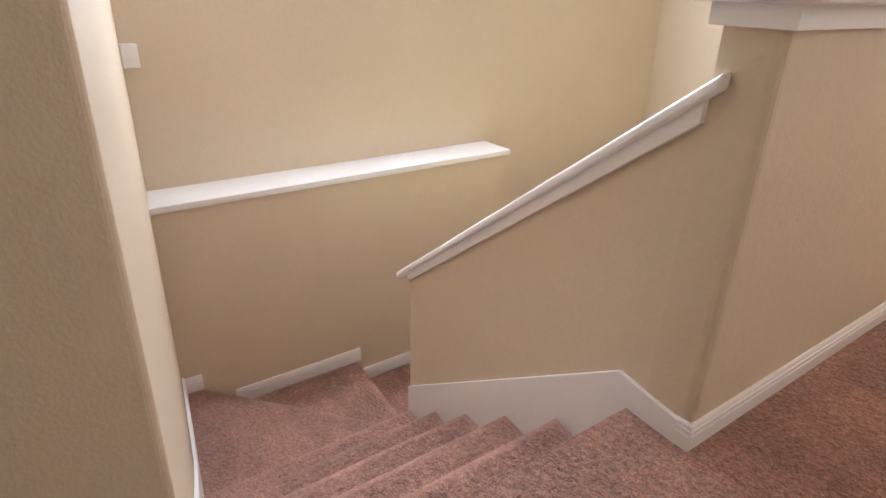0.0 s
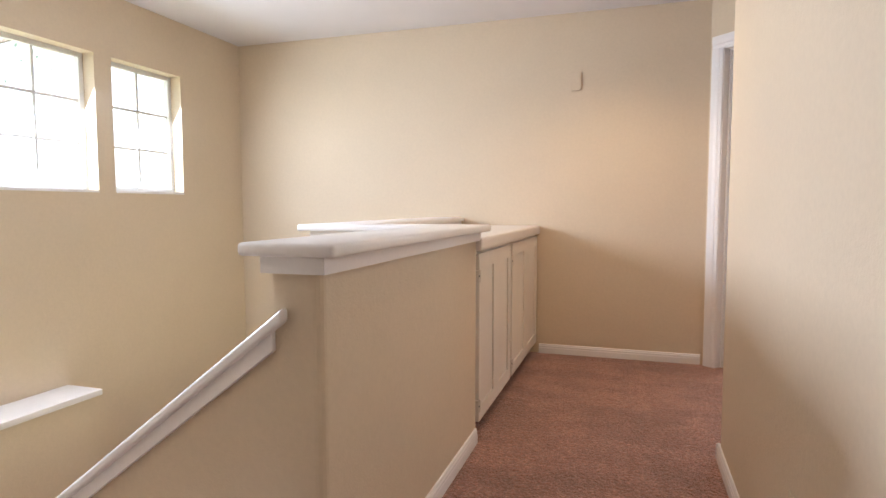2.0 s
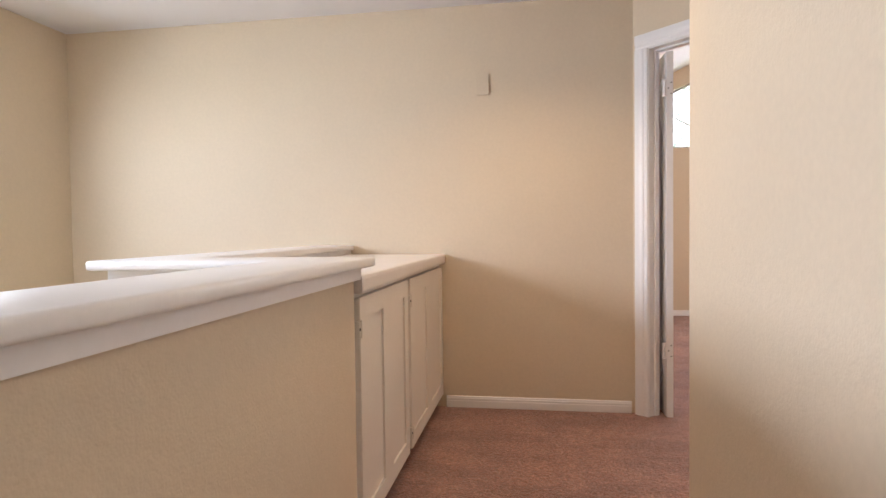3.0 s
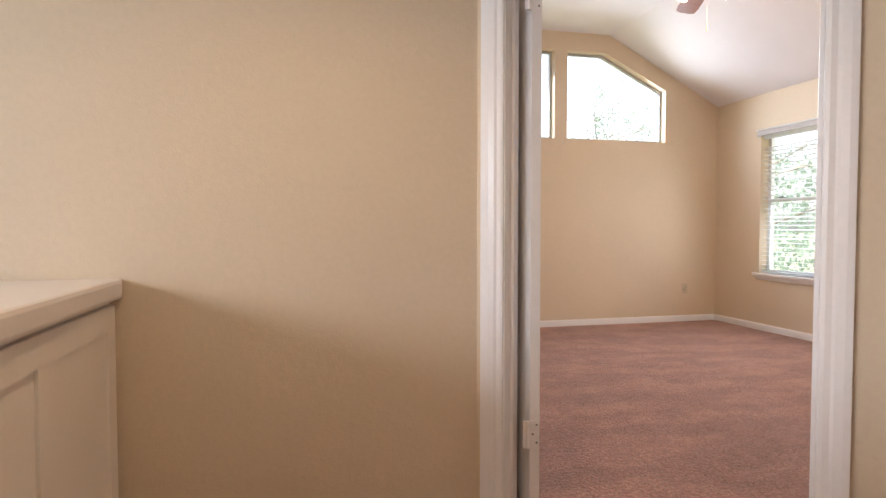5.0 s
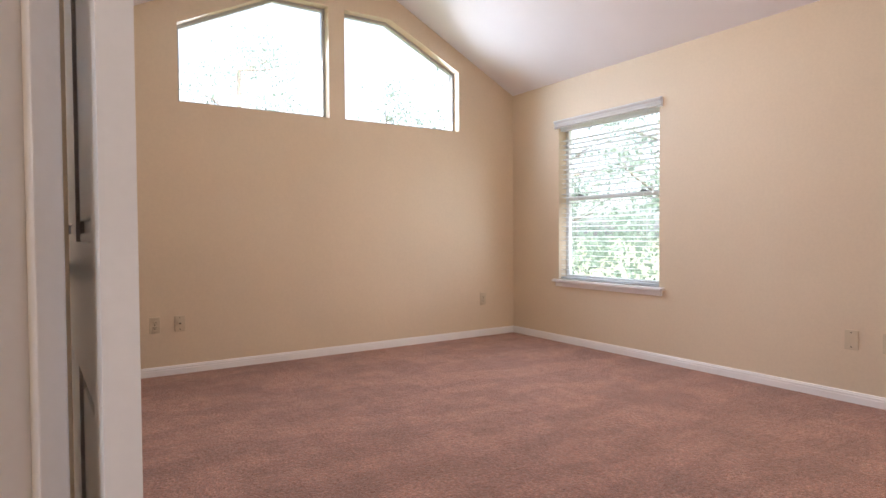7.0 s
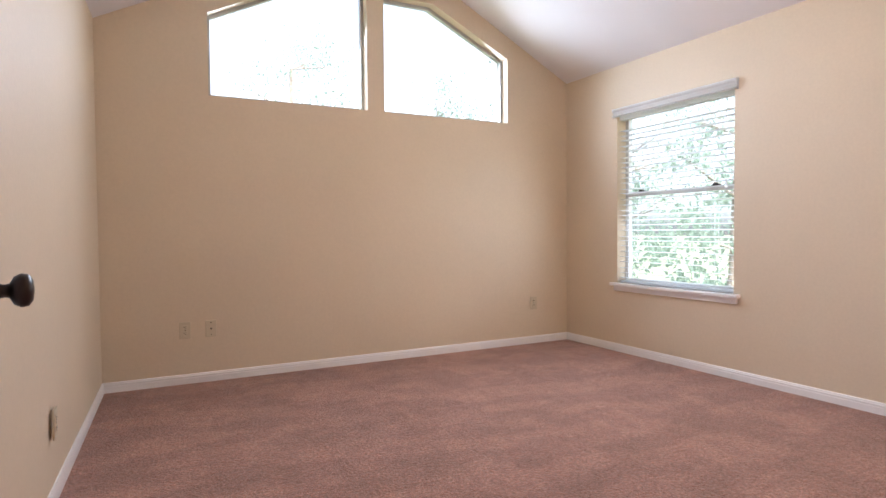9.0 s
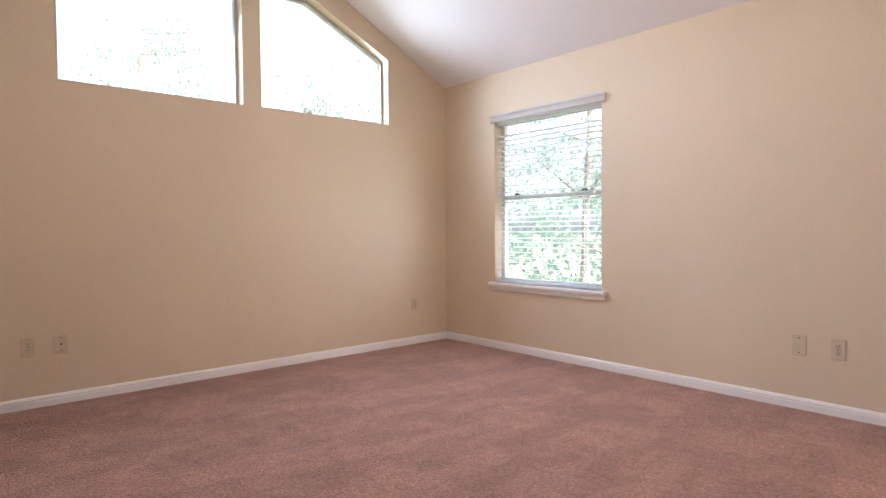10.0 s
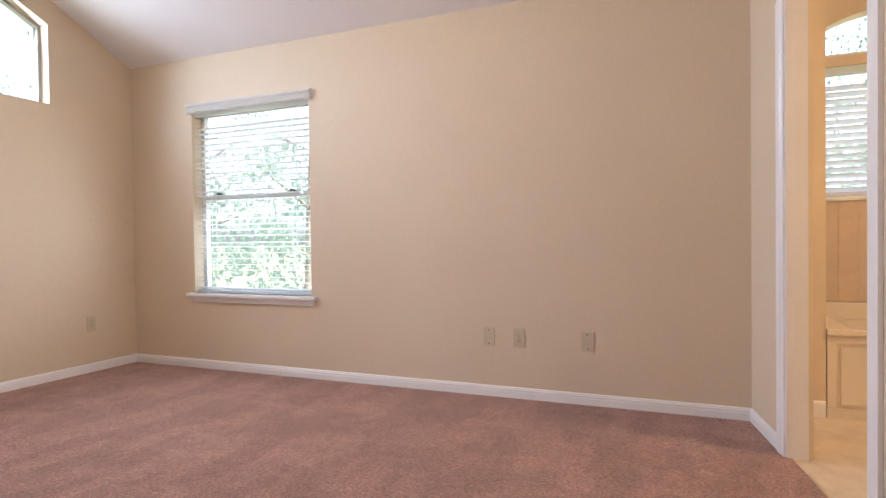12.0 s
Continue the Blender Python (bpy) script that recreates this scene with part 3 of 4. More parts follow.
def gable_window(name, pts):
    """pts: the outline in x and z, counter-clockwise."""
    ob = thing(name, "angled fixed clerestory window with slim metal frame", "window")
    ob["kind"] = "structure"
    cx = sum(p[0] for p in pts) / len(pts)
    cz = sum(p[1] for p in pts) / len(pts)
    w, d0, d1 = 0.024, YG + 0.085, YG + 0.125
    n = len(pts)
    inner = []
    for i in range(n):
        p, a, b = Vector(pts[i]), Vector(pts[i - 1]), Vector(pts[(i + 1) % n])
        e0, e1 = (p - a).normalized(), (b - p).normalized()
        n0, n1 = Vector((-e0.y, e0.x)), Vector((-e1.y, e1.x))
        k = (n0 + n1).normalized()
        inner.append(p + k * (w / k.dot(n0)))
    for i in range(n):
        j = (i + 1) % n
        bm = B()
        prism(bm, [(q[0], d0, q[1]) for q in (pts[i], pts[j], inner[j], inner[i])], (0, d1 - d0, 0))
        part("frame", bm, ALUM, ob)
    pane_of(ob, [(q[0], d0 + 0.02, q[1]) for q in inner], (0, 0.004, 0))
    return ob


gable_window("window_4", [(G1[0], GZ0), (G1[1], GZ0), (G1[1], GZ2), (KN1, GZ2), (G1[0], GZ1)])
gable_window("window_5", [(G2[0], GZ0), (G2[1], GZ0), (G2[1], GZ1), (KN2, GZ2), (G2[0], GZ2)])


def bedroom_window():
    y0, y1, z0, z1 = RW
    ob = thing("window_6", "white double-hung bedroom window with moulded sill", "window")
    ob["kind"] = "structure"
    x0, x1 = XR + 0.095, XR + 0.14
    w = 0.035
    for a in ((y0, y0 + w, z0, z1), (y1 - w, y1, z0, z1), (y0 + w, y1 - w, z0, z0 + w), (y0 + w, y1 - w, z1 - w, z1)):
        part("frame", box(B(), x0, x1, *a, bevel=0.003), FRAME, ob)
    zm = 1.352
    mr = part("meeting_rail", box(B(), x0 - 0.012, x1 - 0.01, y0 + w, y1 - w, zm - 0.018, zm + 0.018, bevel=0.003), FRAME, ob)
    for y in (y0 + 0.20, y1 - 0.20):
        bm = B()
        box(bm, x0 - 0.026, x0 - 0.004, y - 0.035, y + 0.035, zm + 0.018, zm + 0.026, bevel=0.002)
        box(bm, x0 - 0.030, x0 - 0.012, y - 0.012, y + 0.020, zm + 0.026, zm + 0.036, bevel=0.003)
        part("sash_lock", bm, BRONZE, mr, "dark sash lock")
    for za, zb in ((z0 + w, zm - 0.018), (zm + 0.018, z1 - w)):
        pane_of(ob, [(x0 + 0.02, a, b) for a, b in ((y0 + w, za), (y1 - w, za), (y1 - w, zb), (y0 + w, zb))], (0.004, 0, 0))
    bm = B()
    box(bm, XR - 0.045, XR + 0.095, y0 - 0.052, y1 + 0.052, z0 - 0.026, z0, bevel=0.006)
    part("stool", bm, TRIM, ob, "white window stool")
    part("apron", box(B(), XR - 0.016, XR + 0.001, y0 - 0.03, y1 + 0.03, z0 - 0.068, z0 - 0.026, bevel=0.004), TRIM, ob, "white moulding under the stool")
    return ob


bedroom_window()


def blind(label, y0, y1, z0, z1, x, pitch, valance, tilt):
    """Horizontal slat blind hanging in a window that faces west at depth x."""
    ob = thing("window_blind", label, "blind", (x, (y0 + y1) / 2, z0))
    inv = Matrix.Translation((-x, -(y0 + y1) / 2, -z0))

    def put(o):
        o.matrix_parent_inverse = inv
        return o
    n = int((z1 - z0 - 0.09) / pitch)
    slat = None
    for i in range(n):
        z = z0 + 0.04 + pitch * i
        if slat is None:
            bm = B()
            k = 0.024
            prof = [(-k, -0.0015), (0, 0.0015), (k, -0.0015), (k, 0.0012), (0, 0.0042), (-k, 0.0012)]
            prism(bm, [(a * math.cos(tilt) + b * math.sin(tilt), y0, b * math.cos(tilt) - a * math.sin(tilt)) for a, b in prof], (0, y1 - y0, 0))
            slat = mesh_of(bm, "slat", SLAT)
        s = new("slat", slat)
        s.parent = ob
        s.matrix_parent_inverse = inv
        s.location = (x, 0, z + random.uniform(-0.001, 0.001))
        s.rotation_euler = (random.uniform(-0.0012, 0.0012), random.uniform(-0.02, 0.02), 0)
    put(part("bottom_rail", box(B(), x - 0.026, x + 0.026, y0, y1, z0 + 0.004, z0 + 0.022, bevel=0.004), SLAT, ob))
    put(part("head_rail", box(B(), x - 0.028, x + 0.028, y0, y1, z1 - 0.05, z1 - 0.002), SLAT, ob))
    for y in (y0 + 0.16, y1 - 0.16):
        bm = B()
        for dx in (-0.022, 0.022):
            tube(bm, (x + dx, y, z0 + 0.01), (x + dx, y, z1 - 0.04), 0.0012, seg=6)
        put(part("ladder_cord", bm, SLAT, ob))
    if valance:
        bm = B()
        prof = ((0.0, 0.0), (-0.012, 0.0), (-0.020, 0.010), (-0.012, 0.022), (-0.012, 0.044), (-0.024, 0.056), (-0.026, 0.070), (0.0, 0.072))
        prism(bm, [(XR - 0.010 + a, y0 - 0.040, z1 - 0.024 + b) for a, b in prof], (0, y1 - y0 + 0.08, 0))
        box(bm, XR - 0.010, XR + 0.001, y0 - 0.040, y0 - 0.030, z1 - 0.024, z1 + 0.048)
        box(bm, XR - 0.010, XR + 0.001, y1 + 0.030, y1 + 0.040, z1 - 0.024, z1 + 0.048)
        put(part("valance", bm, SLAT, ob, "white moulded valance"))
        bm = B()
        tube(bm, (XR + 0.01, y0 + 0.06, z1 - 0.05), (XR + 0.008, y0 + 0.06, z0 + 0.80), 0.0015, seg=6)
        tube(bm, (XR + 0.008, y0 + 0.06, z0 + 0.80), (XR + 0.008, y0 + 0.06, z0 + 0.74), 0.004, 0.009, seg=8)
        put(part("pull_cord", bm, SLAT, ob, "white cord with tassel"))
    return ob


blind("white slatted blind with moulded valance, slats open", RW[0] + 0.008, RW[1] - 0.008, RW[2], RW[3], XR + 0.045, 0.0445, True, radians(4))

# ---- cabinet and worktop in the hall ----
cab = thing("base_cabinet", "cream painted base cabinet with two wide panelled doors", "cabinet", (-0.4, 1.57, 0))
CI = Matrix.Translation((0.4, -1.57, 0))


def cpart(name, bm, mat, parent=None, label="", smooth=False):
    o = part(name, bm, mat, parent or cab, label, smooth)
    if parent is None:
        o.matrix_parent_inverse = CI
    return o


cpart("carcass", box(B(), -0.70, -0.136, 0.728, 2.408, 0.095, 0.866), CABINET)
# real recessed board, its shade put into the colour
cpart("toe_kick", box(B(), -0.70, -0.20, 0.728, 2.408, 0.0, 0.095), TOE_SHADE, None, "recessed toe kick, coloured dark as in shadow")


def cabinet_door(y0, y1, z0, z1):
    x0, x1 = -0.136, -0.116
    st, rl, mid = 0.062, 0.066, 0.125
    pw = (y1 - y0 - 2 * st - mid) / 2
    ys = [y0, y0 + st, y0 + st + pw, y0 + st + pw + mid, y1 - st, y1]
    d = cpart("cabinet_door", box(B(), x0, x1 - 0.008, y0 + 0.004, y1 - 0.004, z0 + 0.004, z1 - 0.004), CABINET)
    bm = wall_grid(B(), "y", x0 + 0.001, x1, y0, y1, z0, z1, [(ys[a], ys[a + 1], z0 + rl, z1 - rl) for a in (1, 3)])
    bmesh.ops.remove_doubles(bm, verts=bm.verts, dist=1e-4)
    part("door_frame", bm, CABINET, d, "flat frame round two sunken panels")
    for ya, yb, za, zb in ((y0 - 0.002, y0 + 0.006, z0, z1), (y1 - 0.006, y1 + 0.002, z0, z1), (y0 + 0.006, y1 - 0.006, z1 - 0.006, z1 + 0.002), (y0 + 0.006, y1 - 0.006, z0 - 0.002, z0 + 0.006)):
        part("edge_strip", box(B(), x0 + 0.001, x1 - 0.002, ya, yb, za, zb, bevel=0.0015), CABINET, d)
    for z in (z1 - 0.095, z0 + 0.075):
        bm = B()
        box(bm, x0 - 0.001, x1 + 0.003, y0 - 0.014, y0 + 0.002, z - 0.024, z + 0.024, bevel=0.002)
        tube(bm, (x1 + 0.004, y0 - 0.004, z - 0.028), (x1 + 0.004, y0 - 0.004, z + 0.028), 0.005, seg=10)
        part("hinge", bm, CABINET, d, "cream painted hinge")
        part("screw", tube(B(), (x1 + 0.002, y0 - 0.011, z), (x1 + 0.0045, y0 - 0.011, z), 0.004, seg=10), SLOT, d, "dark screw head")
    return d


cabinet_door(0.752, 1.447, 0.098, 0.850)
cabinet_door(1.500, 2.388, 0.098, 0.850)
ct = B()
box(ct, -0.715, -0.098, 0.726, 2.409, 0.866, 0.925, bevel=0.012)
tagged(new("countertop", mesh_of(ct, "countertop", LAMINATE)), "white laminate countertop lying on the cream cabinet", "countertop")

# ---- plates on the walls ----


def outlet(label, m, kind):
    """Wall plate; local x across, y out of the wall, z up."""
    ob = thing("wall_plate", label, "outlet", group="wall plates")
    bm = B()
    box(bm, -0.036, 0.036, -0.001, 0.006, -0.058, 0.058, bevel=0.003)
    part("plate", bm, PLATE, ob)
    if kind == "duplex":
        for z in (-0.020, 0.020):
            r = part("receptacle", box(B(), -0.016, 0.016, 0.004, 0.008, z - 0.014, z + 0.014, bevel=0.003), PLATE, ob)
            for x in (-0.006, 0.006):
                part("slot", box(B(), x - 0.0012, x + 0.0012, 0.007, 0.0088, z - 0.002, z + 0.007), SLOT, r, "dark slot")
            part("slot", box(B(), -0.002, 0.002, 0.007, 0.0088, z - 0.010, z - 0.006), SLOT, r, "dark slot")
        part("screw", box(B(), -0.003, 0.003, 0.005, 0.0072, -0.003, 0.003), SLOT, ob)
    elif kind == "coax":
        part("jack", tube(B(), (0, 0.004, 0), (0, 0.014, 0), 0.006, seg=12), SLOT, ob, "dark cable jack")
    if kind != "duplex":
        for z in (-0.042, 0.042):
            part("screw", box(B(), -0.0035, 0.0035, 0.005, 0.0072, z - 0.003, z + 0.003), SLOT, ob)
    ob.matrix_basis = m
    return ob


for y, kind, label in ((3.234, "blank", "almond blank wall plate low on the wall"), (3.040, "duplex", "almond duplex outlet low on the wall"), (2.626, "blank", "almond blank plate with painted screws")):
    outlet(label, pose(XR, y, 0.388, 0, 0, 90), kind)
for x, kind, label in ((1.660, "duplex", "almond duplex outlet on the gable wall"), (1.828, "coax", "almond cable jack plate on the gable wall"), (4.617, "duplex", "almond duplex outlet near the room corner")):
    outlet(label, pose(x, YG, 0.387, 0, 0, 180), kind)
outlet("almond wall plate on the hall wall", pose(0.88, -0.27, 0.345, 0, 0, 90), "blank")

outlet("almond duplex outlet on the wall behind the door", pose(1.078, 4.60, 0.33, 0, 0, -93), "duplex")

ch = thing("door_chime", "beige painted door chime box high on the wall", "chime", (0.135, YH, 1.845))
o = part("cover", box(B(), 0.098, 0.168, YH - 0.012, YH + 0.001, 1.845, 1.965, bevel=0.002), WALL, ch)
o.matrix_parent_inverse = Matrix.Translation((-0.135, -YH, -1.845))
br = thing("wall_bracket", "small white bracket on the stairwell wall", "bracket", (XW, -1.26, 0.65))
o = part("block", box(B(), XW, XW + 0.05, -1.295, -1.225, 0.60, 0.70, bevel=0.006), TRIM, br)
o.matrix_parent_inverse = Matrix.Translation((-XW, 1.26, -0.65))

# ---- ceiling fan ----
FX, FY = 2.99, 3.87


def ceiling_fan():
    ob = thing("ceiling_fan", "ceiling fan with reddish wooden blades and lit glass shades", "ceiling fan", (FX, FY, ZK - 0.07))
    part("canopy", lathe(B(), ((0.065, 0.07), (0.065, 0.05), (0.05, 0.025), (0.018, 0.01)), Matrix()), NICKEL, ob, "", True)
    part("down_rod", tube(B(), (0, 0, 0.02), (0, 0, -0.22), 0.012), NICKEL, ob)
    part("motor", lathe(B(), ((0.03, -0.21), (0.09, -0.225), (0.115, -0.26), (0.115, -0.32), (0.09, -0.35), (0.04, -0.36)), Matrix()), NICKEL, ob, "", True)
    for k in range(5):
        m = Matrix.Rotation(radians(68 + 72 * k), 4, "Z")
        bm = B()
        prof = [(0.20, -0.050), (0.30, -0.062), (0.56, -0.072), (0.645, -0.066), (0.665, -0.035), (0.665, 0.035), (0.645, 0.066), (0.56, 0.072), (0.30, 0.062), (0.20, 0.050)]
        tw = Matrix.Rotation(radians(12), 4, "X")
        prism(bm, [m @ tw @ Vector((a, b, 0)) + Vector((0, 0, -0.375)) for a, b in prof], (0, 0, 0.008))
        blade = part("blade", bm, BLADE, ob, "reddish brown wooden blade")
        bm = B()
        box(bm, 0.08, 0.25, -0.018, 0.018, -0.362, -0.352, m=m)
        part("blade_iron", bm, NICKEL, blade)
    part("light_fitter", lathe(B(), ((0.03, -0.36), (0.06, -0.375), (0.06, -0.41), (0.02, -0.43)), Matrix()), NICKEL, ob, "", True)
    for k in range(4):
        m = Matrix.Rotation(radians(20 + 90 * k), 4, "Z")
        arm = part("lamp_arm", tube(B(), m @ Vector((0.05, 0, -0.39)), m @ Vector((0.15, 0, -0.385)), 0.008), NICKEL, ob)
        t = m @ Matrix.Translation((0.15, 0, -0.385)) @ Matrix.Rotation(radians(125), 4, "Y")
        bm = lathe(B(), ((0.020, 0.0), (0.028, 0.02), (0.044, 0.055), (0.052, 0.090), (0.050, 0.098)), t, 18)
        part("shade", bm, GLOBE, arm, "lit frosted glass shade", True)
    bm = B()
    tube(bm, (-0.03, 0, -0.42), (-0.03, 0, -0.690), 0.0014, seg=6)
    tube(bm, (-0.03, 0, -0.690), (-0.03, 0, -0.730), 0.003, 0.008, seg=8)
    part("pull_chain", bm, NICKEL, ob, "thin pull chain")
    return ob


ceiling_fan()
lamp("fan_lamp", "POINT", Matrix.Translation((FX, FY, 2.46)), 3.5, (1.0, 0.70, 0.38), radius=0.16)

# recessed hall light above the end wall
dl = thing("downlight", "recessed round ceiling downlight, lit warm", "ceiling light", (0.45, 1.45, ZH))
part("trim_ring", lathe(B(), ((0.085, -0.006), (0.085, 0.0), (0.060, 0.001), (0.060, -0.004)), Matrix()), TRIM, dl, "", True)
part("lens", lathe(B(), ((0.058, -0.003), (0.058, -0.001)), Matrix()), CAN, dl, "lit lens")
lamp("hall_lamp", "SPOT", look((0.45, 1.45, ZH - 0.02), (0.44, 1.40, 0)), 9.5, (1.0, 0.72, 0.42), radius=0.05, spot=radians(140))

# ---- bathroom beyond the doorway ----
XB, XT = 6.10, 5.26
bm = B()
wall_grid(bm, "y", XB, XB + 0.15, -0.6, 1.75, 0, 3.0, [(0.10, 1.36, 1.245, 2.10), (0.10, 1.36, 2.165, 2.62)])
shell("wall_bath_east", bm, WALL, "warm beige bathroom wall with an arched window", "wall")
bm = B()
N = 24
arch = [(0.10 + 1.26 * i / N, 2.165 + 0.05 + 0.25 * math.sqrt(max(0.0, 1 - ((i / N) * 2 - 1) ** 2))) for i in range(N + 1)]
for (a, za), (b, zb) in zip(arch, arch[1:]):
    prism(bm, [(XB + 0.002, a, za), (XB + 0.002, b, zb), (XB + 0.002, b, 2.63), (XB + 0.002, a, 2.63)], (0.14, 0, 0))
shell("wall_bath_arch", bm, WALL, "beige arched head over the bathroom window", "wall")
shell("wall_bath_wing", box(B(), XT, XB, 1.392, 1.66, 0, 3.0), WALL, "warm beige wing wall beside the tub", "wall")
shell("wall_bath_south", box(B(), 2.6, XB + 0.1, -0.6, -0.48, 0, 3.0), WALL, "warm beige bathroom wall", "wall")
shell("wall_bath_west", box(B(), 2.6, 2.72, -0.5, 1.22, 0, 3.0), WALL, "warm beige bathroom wall", "wall")
shell("ceiling_bath", box(B(), 2.6, XB + 0.15, -0.6, 1.62, 2.75, 2.85), CEIL, "white bathroom ceiling", "ceiling")
shell("floor_bath", box(B(), 2.6, XB, -0.6, 1.82, -0.15, 0.004), STONE, "beige stone bathroom floor", "floor")
baseboard((XT, 1.395), (XT, 1.62), "white tile baseboard in the bathroom", h=0.09)
bw = thing("window_7", "bathroom window with an arched light above", "window")
bw["kind"] = "structure"
for a in ((0.10, 0.14, 1.245, 2.10), (1.32, 1.36, 1.245, 2.10), (0.14, 1.32, 1.245, 1.285), (0.14, 1.32, 2.06, 2.10), (0.10, 1.36, 2.165, 2.20)):
    part("frame", box(B(), XB + 0.09, XB + 0.13, *a), FRAME, bw)
pane_of(bw, [(XB + 0.11, a, b) for a, b in ((0.14, 1.285), (1.32, 1.285), (1.32, 2.06), (0.14, 2.06))], (0.004, 0, 0))
pane_of(bw, [(XB + 0.11, a, b) for a, b in ((0.10, 2.20), (1.36, 2.20), (1.36, 2.62), (0.10, 2.62))], (0.004, 0, 0))
part("sill", box(B(), XB - 0.03, XB + 0.09, 0.06, 1.39, 1.215, 1.243, bevel=0.005), TRIM, bw, "white window sill")
blind("white slatted bathroom blind, slats half open", 0.12, 1.34, 1.25, 2.10, XB + 0.04, 0.045, False, radians(34))

tub = thing("bathtub", "cream bathtub with a panelled front in the alcove", "bathtub", (5.68, 0.6, 0))
TI = Matrix.Translation((-5.68, -0.6, 0))
tp = []
tp.append(part("front_panel", box(B(), XT + 0.006, XT + 0.04, -0.45, 1.388, 0.004, 0.452), TUB, tub))
for a in ((XT - 0.004, XT + 0.006, -0.45, 1.388, 0.004, 0.055), (XT - 0.004, XT + 0.006, -0.45, 1.388, 0.41, 0.452), (XT - 0.004, XT + 0.006, 1.345, 1.388, 0.055, 0.41)):
    tp.append(part("moulding", box(B(), *a, bevel=0.003), TUB, tub))
tp.append(part("raised_panel", box(B(), XT - 0.006, XT + 0.007, -0.40, 1.325, 0.075, 0.392, bevel=0.006), TUB, tub))
bm = B()
box(bm, XT - 0.02, XT + 0.10, -0.45, 1.388, 0.452, 0.488, bevel=0.008)
box(bm, XB - 0.12, XB - 0.002, -0.45, 1.388, 0.452, 0.560, bevel=0.008)
box(bm, XT + 0.10, XB - 0.12, 1.28, 1.388, 0.452, 0.488)
box(bm, XT + 0.10, XB - 0.12, -0.45, -0.35, 0.452, 0.488)
tp.append(part("rim", bm, TUB, tub))
bm = B()
box(bm, XT + 0.05, XB - 0.05, -0.40, 1.34, 0.05, 0.12)
for a in ((XT + 0.05, XT + 0.10, -0.40, 1.34), (XB - 0.16, XB - 0.05, -0.40, 1.34), (XT + 0.10, XB - 0.16, 1.28, 1.34), (XT + 0.10, XB - 0.16, -0.40, -0.34)):
    box(bm, *a, 0.12, 0.455)
tp.append(part("basin", bm, TUB, tub))
for o in tp:
    o.matrix_parent_inverse = TI

rod = thing("curtain_rod", "thin bronze shower curtain rod above the tub", "curtain rod", (5.34, 0.5, 2.40))
o = part("rod", tube(B(), (0, -0.98, 0), (0, 0.89, 0), 0.0125, seg=14), BRONZE, rod, "", True)
for y in (-0.978, 0.884):
    part("flange", tube(B(), (0, y - 0.004, 0), (0, y + 0.006, 0), 0.028, seg=18), BRONZE, rod)

bl = thing("vanity_light", "lit frosted bar light above the bathroom vanity", "wall light", (4.2, -0.47, 2.0))
part("base_plate", box(B(), -0.35, 0.35, -0.008, 0.03, -0.05, 0.05, bevel=0.004), NICKEL, bl)
for x in (-0.25, 0.0, 0.25):
    part("globe", lathe(B(), ((0.01, -0.05), (0.045, -0.03), (0.05, 0.0), (0.045, 0.03), (0.01, 0.05)), Matrix.Translation((x, 0.08, 0))), GLOBE, bl, "lit frosted globe", True)
lamp("vanity_lamp", "AREA", look((4.2, -0.30, 2.0), (4.6, 1.4, 0.8)), 8, (1.0, 0.70, 0.38), size=0.7, size_y=0.12)

# ---- outside ----
shell("ground", box(B(), -400, 400, -400, 400, -3.3, -3.2), GRASS, "green lawn and woodland floor round the house", "ground")


def leaf_cloud(centres, count, size, seed):
    rng = random.Random(seed)
    verts, faces = [], []
    for _ in range(count):
        c, r = rng.choice(centres)
        d = Vector((rng.gauss(0, 1), rng.gauss(0, 1), rng.gauss(0, 0.8)))
        p = c + d * (r * 0.55)
        q = Euler((rng.uniform(0, 6.3), rng.uniform(0, 6.3), rng.uniform(0, 6.3))).to_matrix()
        s = size * rng.uniform(0.6, 1.4)
        k = len(verts)
        for a, b in ((-0.5, 0), (0, -0.28), (0.5, 0), (0, 0.28)):
            verts.append(p + q @ Vector((a * s, b * s, 0.04 * s if a else -0.04 * s)))
        faces.append((k, k + 1, k + 2, k + 3))
    me = bpy.data.meshes.new("crown")
    me.from_pydata(verts, [], faces)
    me.materials.append(LEAF)
    return me


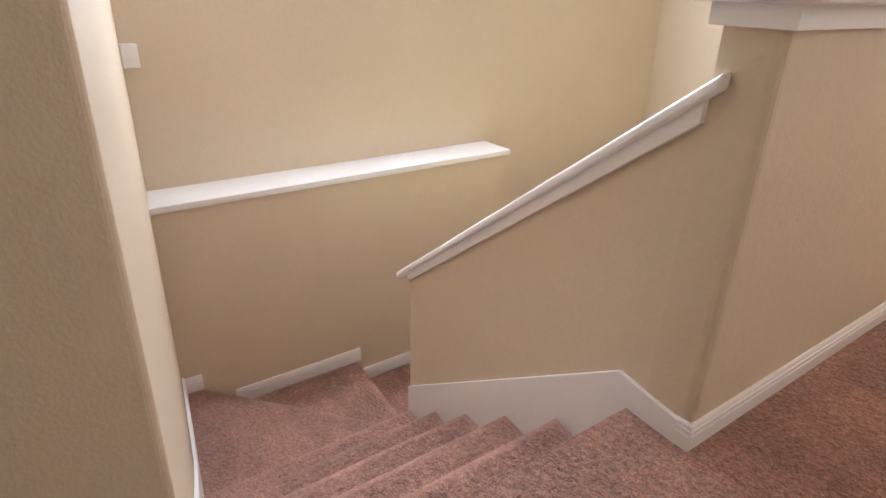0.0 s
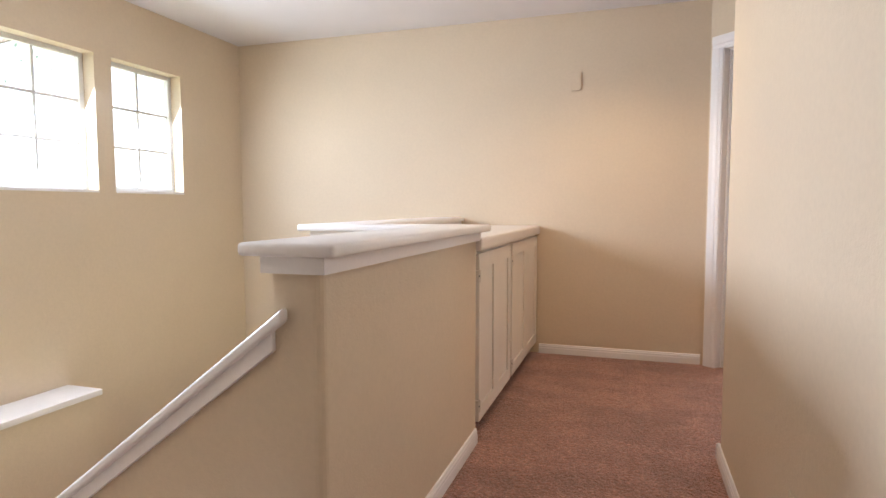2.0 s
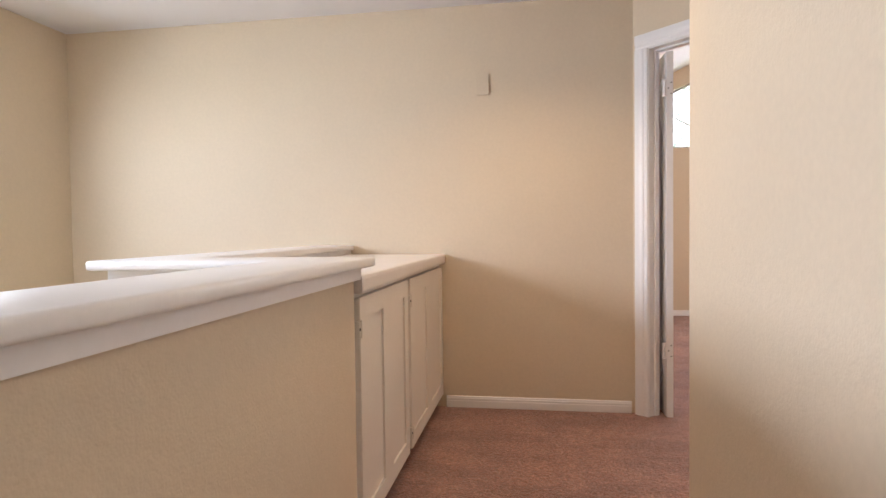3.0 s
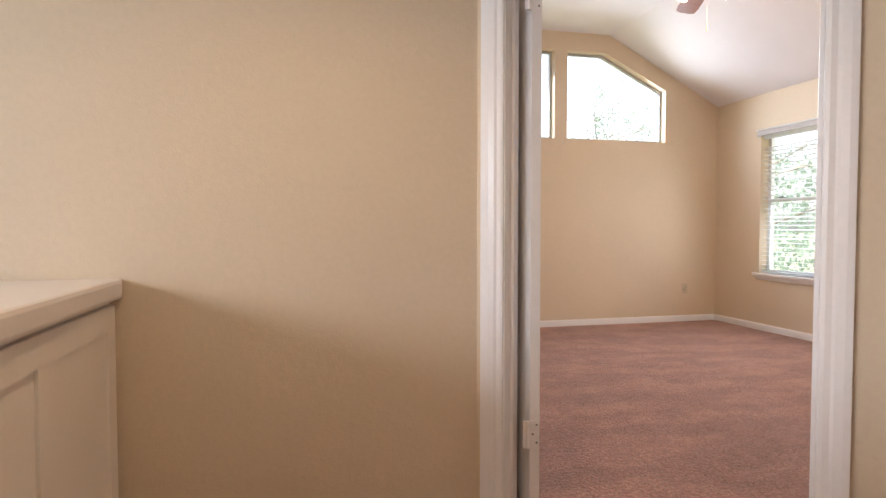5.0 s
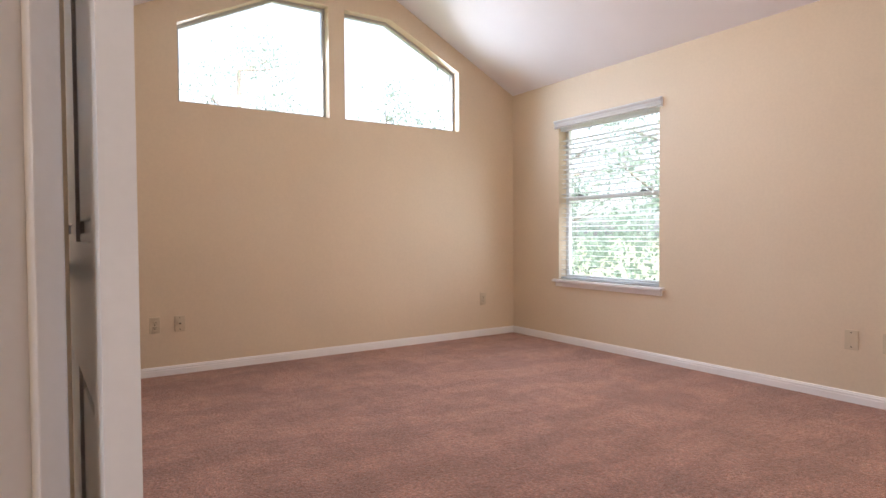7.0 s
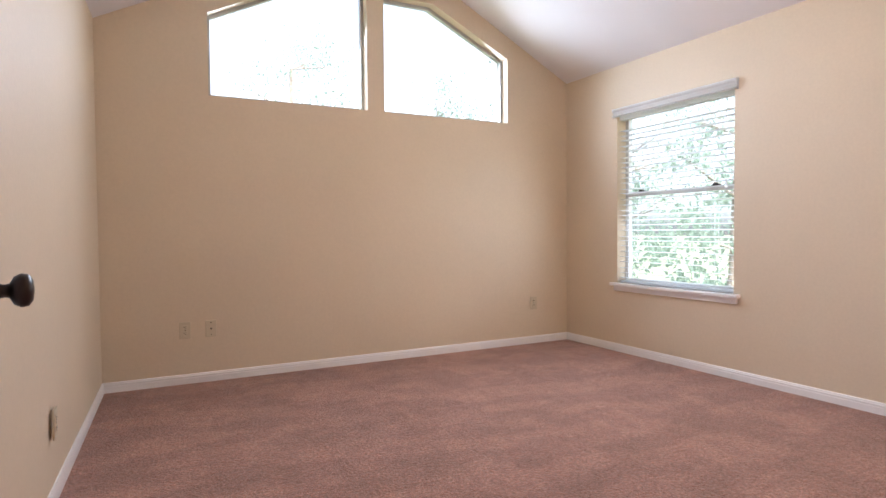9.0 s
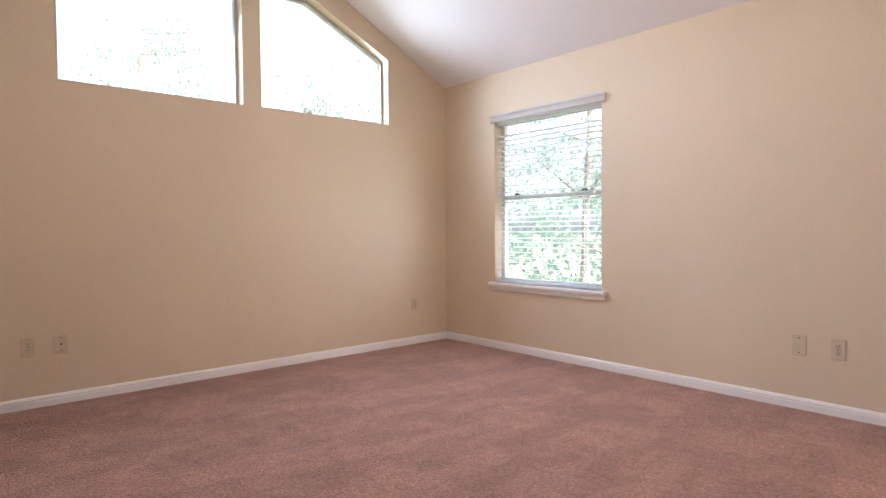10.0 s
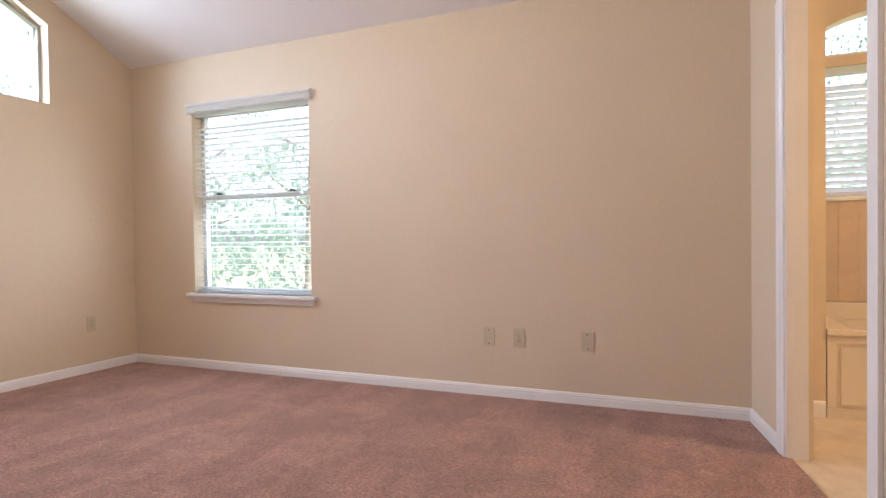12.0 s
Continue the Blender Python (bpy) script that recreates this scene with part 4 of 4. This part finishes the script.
def tree(x, y, height, seed, leaves, label):
    rng = random.Random(seed)
    ob = thing("tree", label, "tree", (x, y, -3.2), "trees outside the windows")
    bm = B()
    p, r = Vector((0, 0, 0)), 0.17
    centres = []
    for i in range(7):
        q = p + Vector((rng.uniform(-0.15, 0.15), rng.uniform(-0.15, 0.15), height / 7))
        tube(bm, p, q, r, r * 0.84, 10)
        if i >= 2:
            for _ in range(3):
                a = rng.uniform(0, 6.28)
                ln = height * rng.uniform(0.14, 0.28)
                e = q + Vector((math.cos(a) * ln, math.sin(a) * ln, ln * rng.uniform(0.1, 0.6)))
                tube(bm, q, e, r * 0.42, 0.012, 7)
                centres.append((e, height * 0.10))
                centres.append(((q + e) / 2, height * 0.07))
                for _ in range(2):
                    f = e + Vector((rng.uniform(-0.7, 0.7), rng.uniform(-0.7, 0.7), rng.uniform(-0.2, 0.6)))
                    tube(bm, (q + e * 2) / 3, f, 0.015, 0.005, 5)
                    centres.append((f, height * 0.05))
        p, r = q, r * 0.84
    centres.append((p, height * 0.08))
    part("trunk", bm, BARK, ob, "brown trunk with limbs")
    crown = new("crown", leaf_cloud(centres, leaves, 0.075, seed + 9))
    crown.parent = ob
    crown["label"] = "loose green leaves"
    return ob


for i, (x, y, h) in enumerate(((10.5, 7.2, 8.5), (11.8, 13.6, 9.5), (9.8, 4.4, 6.8), (14.0, 6.6, 11.0), (13.5, 2.6, 9.0), (16.0, 12.5, 12.0), (11.5, -1.5, 8.5))):
    tree(x, y, h, 20 + i, 8000, "tall leafy green tree beyond the east window")
tree(8.4, 15.5, 6.6, 57, 6000, "leafy green tree beyond the gable windows")
tree(5.0, 17.0, 8.4, 61, 5000, "leafy green tree beyond the gable windows")
tree(-7.6, 1.95, 13.0, 64, 2600, "tall pale-trunked tree beyond the stairwell windows")

# far woods behind the garden
rng = random.Random(3)
far = [(Vector((rng.uniform(24, 34), rng.uniform(-25, 45), rng.uniform(-2.5, 5.5))), rng.uniform(1.0, 2.2)) for _ in range(260)]
tagged(new("far_woods", leaf_cloud(far, 22000, 0.42, 77)), "distant green woodland edge beyond the garden", "woods", kind="stuff")

# ---- small pieces last: tiles above the tub ----
tw = shell("tile_backing", box(B(), XB - 0.010, XB - 0.001, -0.45, 1.388, 0.56, 1.212), GROUT, "grout bed of the tiled tub surround", "tiled wall")
tm = None
for i in range(16):
    for j in range(6):
        if tm is None:
            tm = mesh_of(box(B(), -0.007, 0, -0.0537, 0.0537, -0.0537, 0.0537, bevel=0.0012), "tile", TILE)
        o = new("tile", tm)
        o.parent = tw
        o.location = (XB - 0.006, 1.335 - 0.1085 * i, 0.617 + 0.1085 * j)
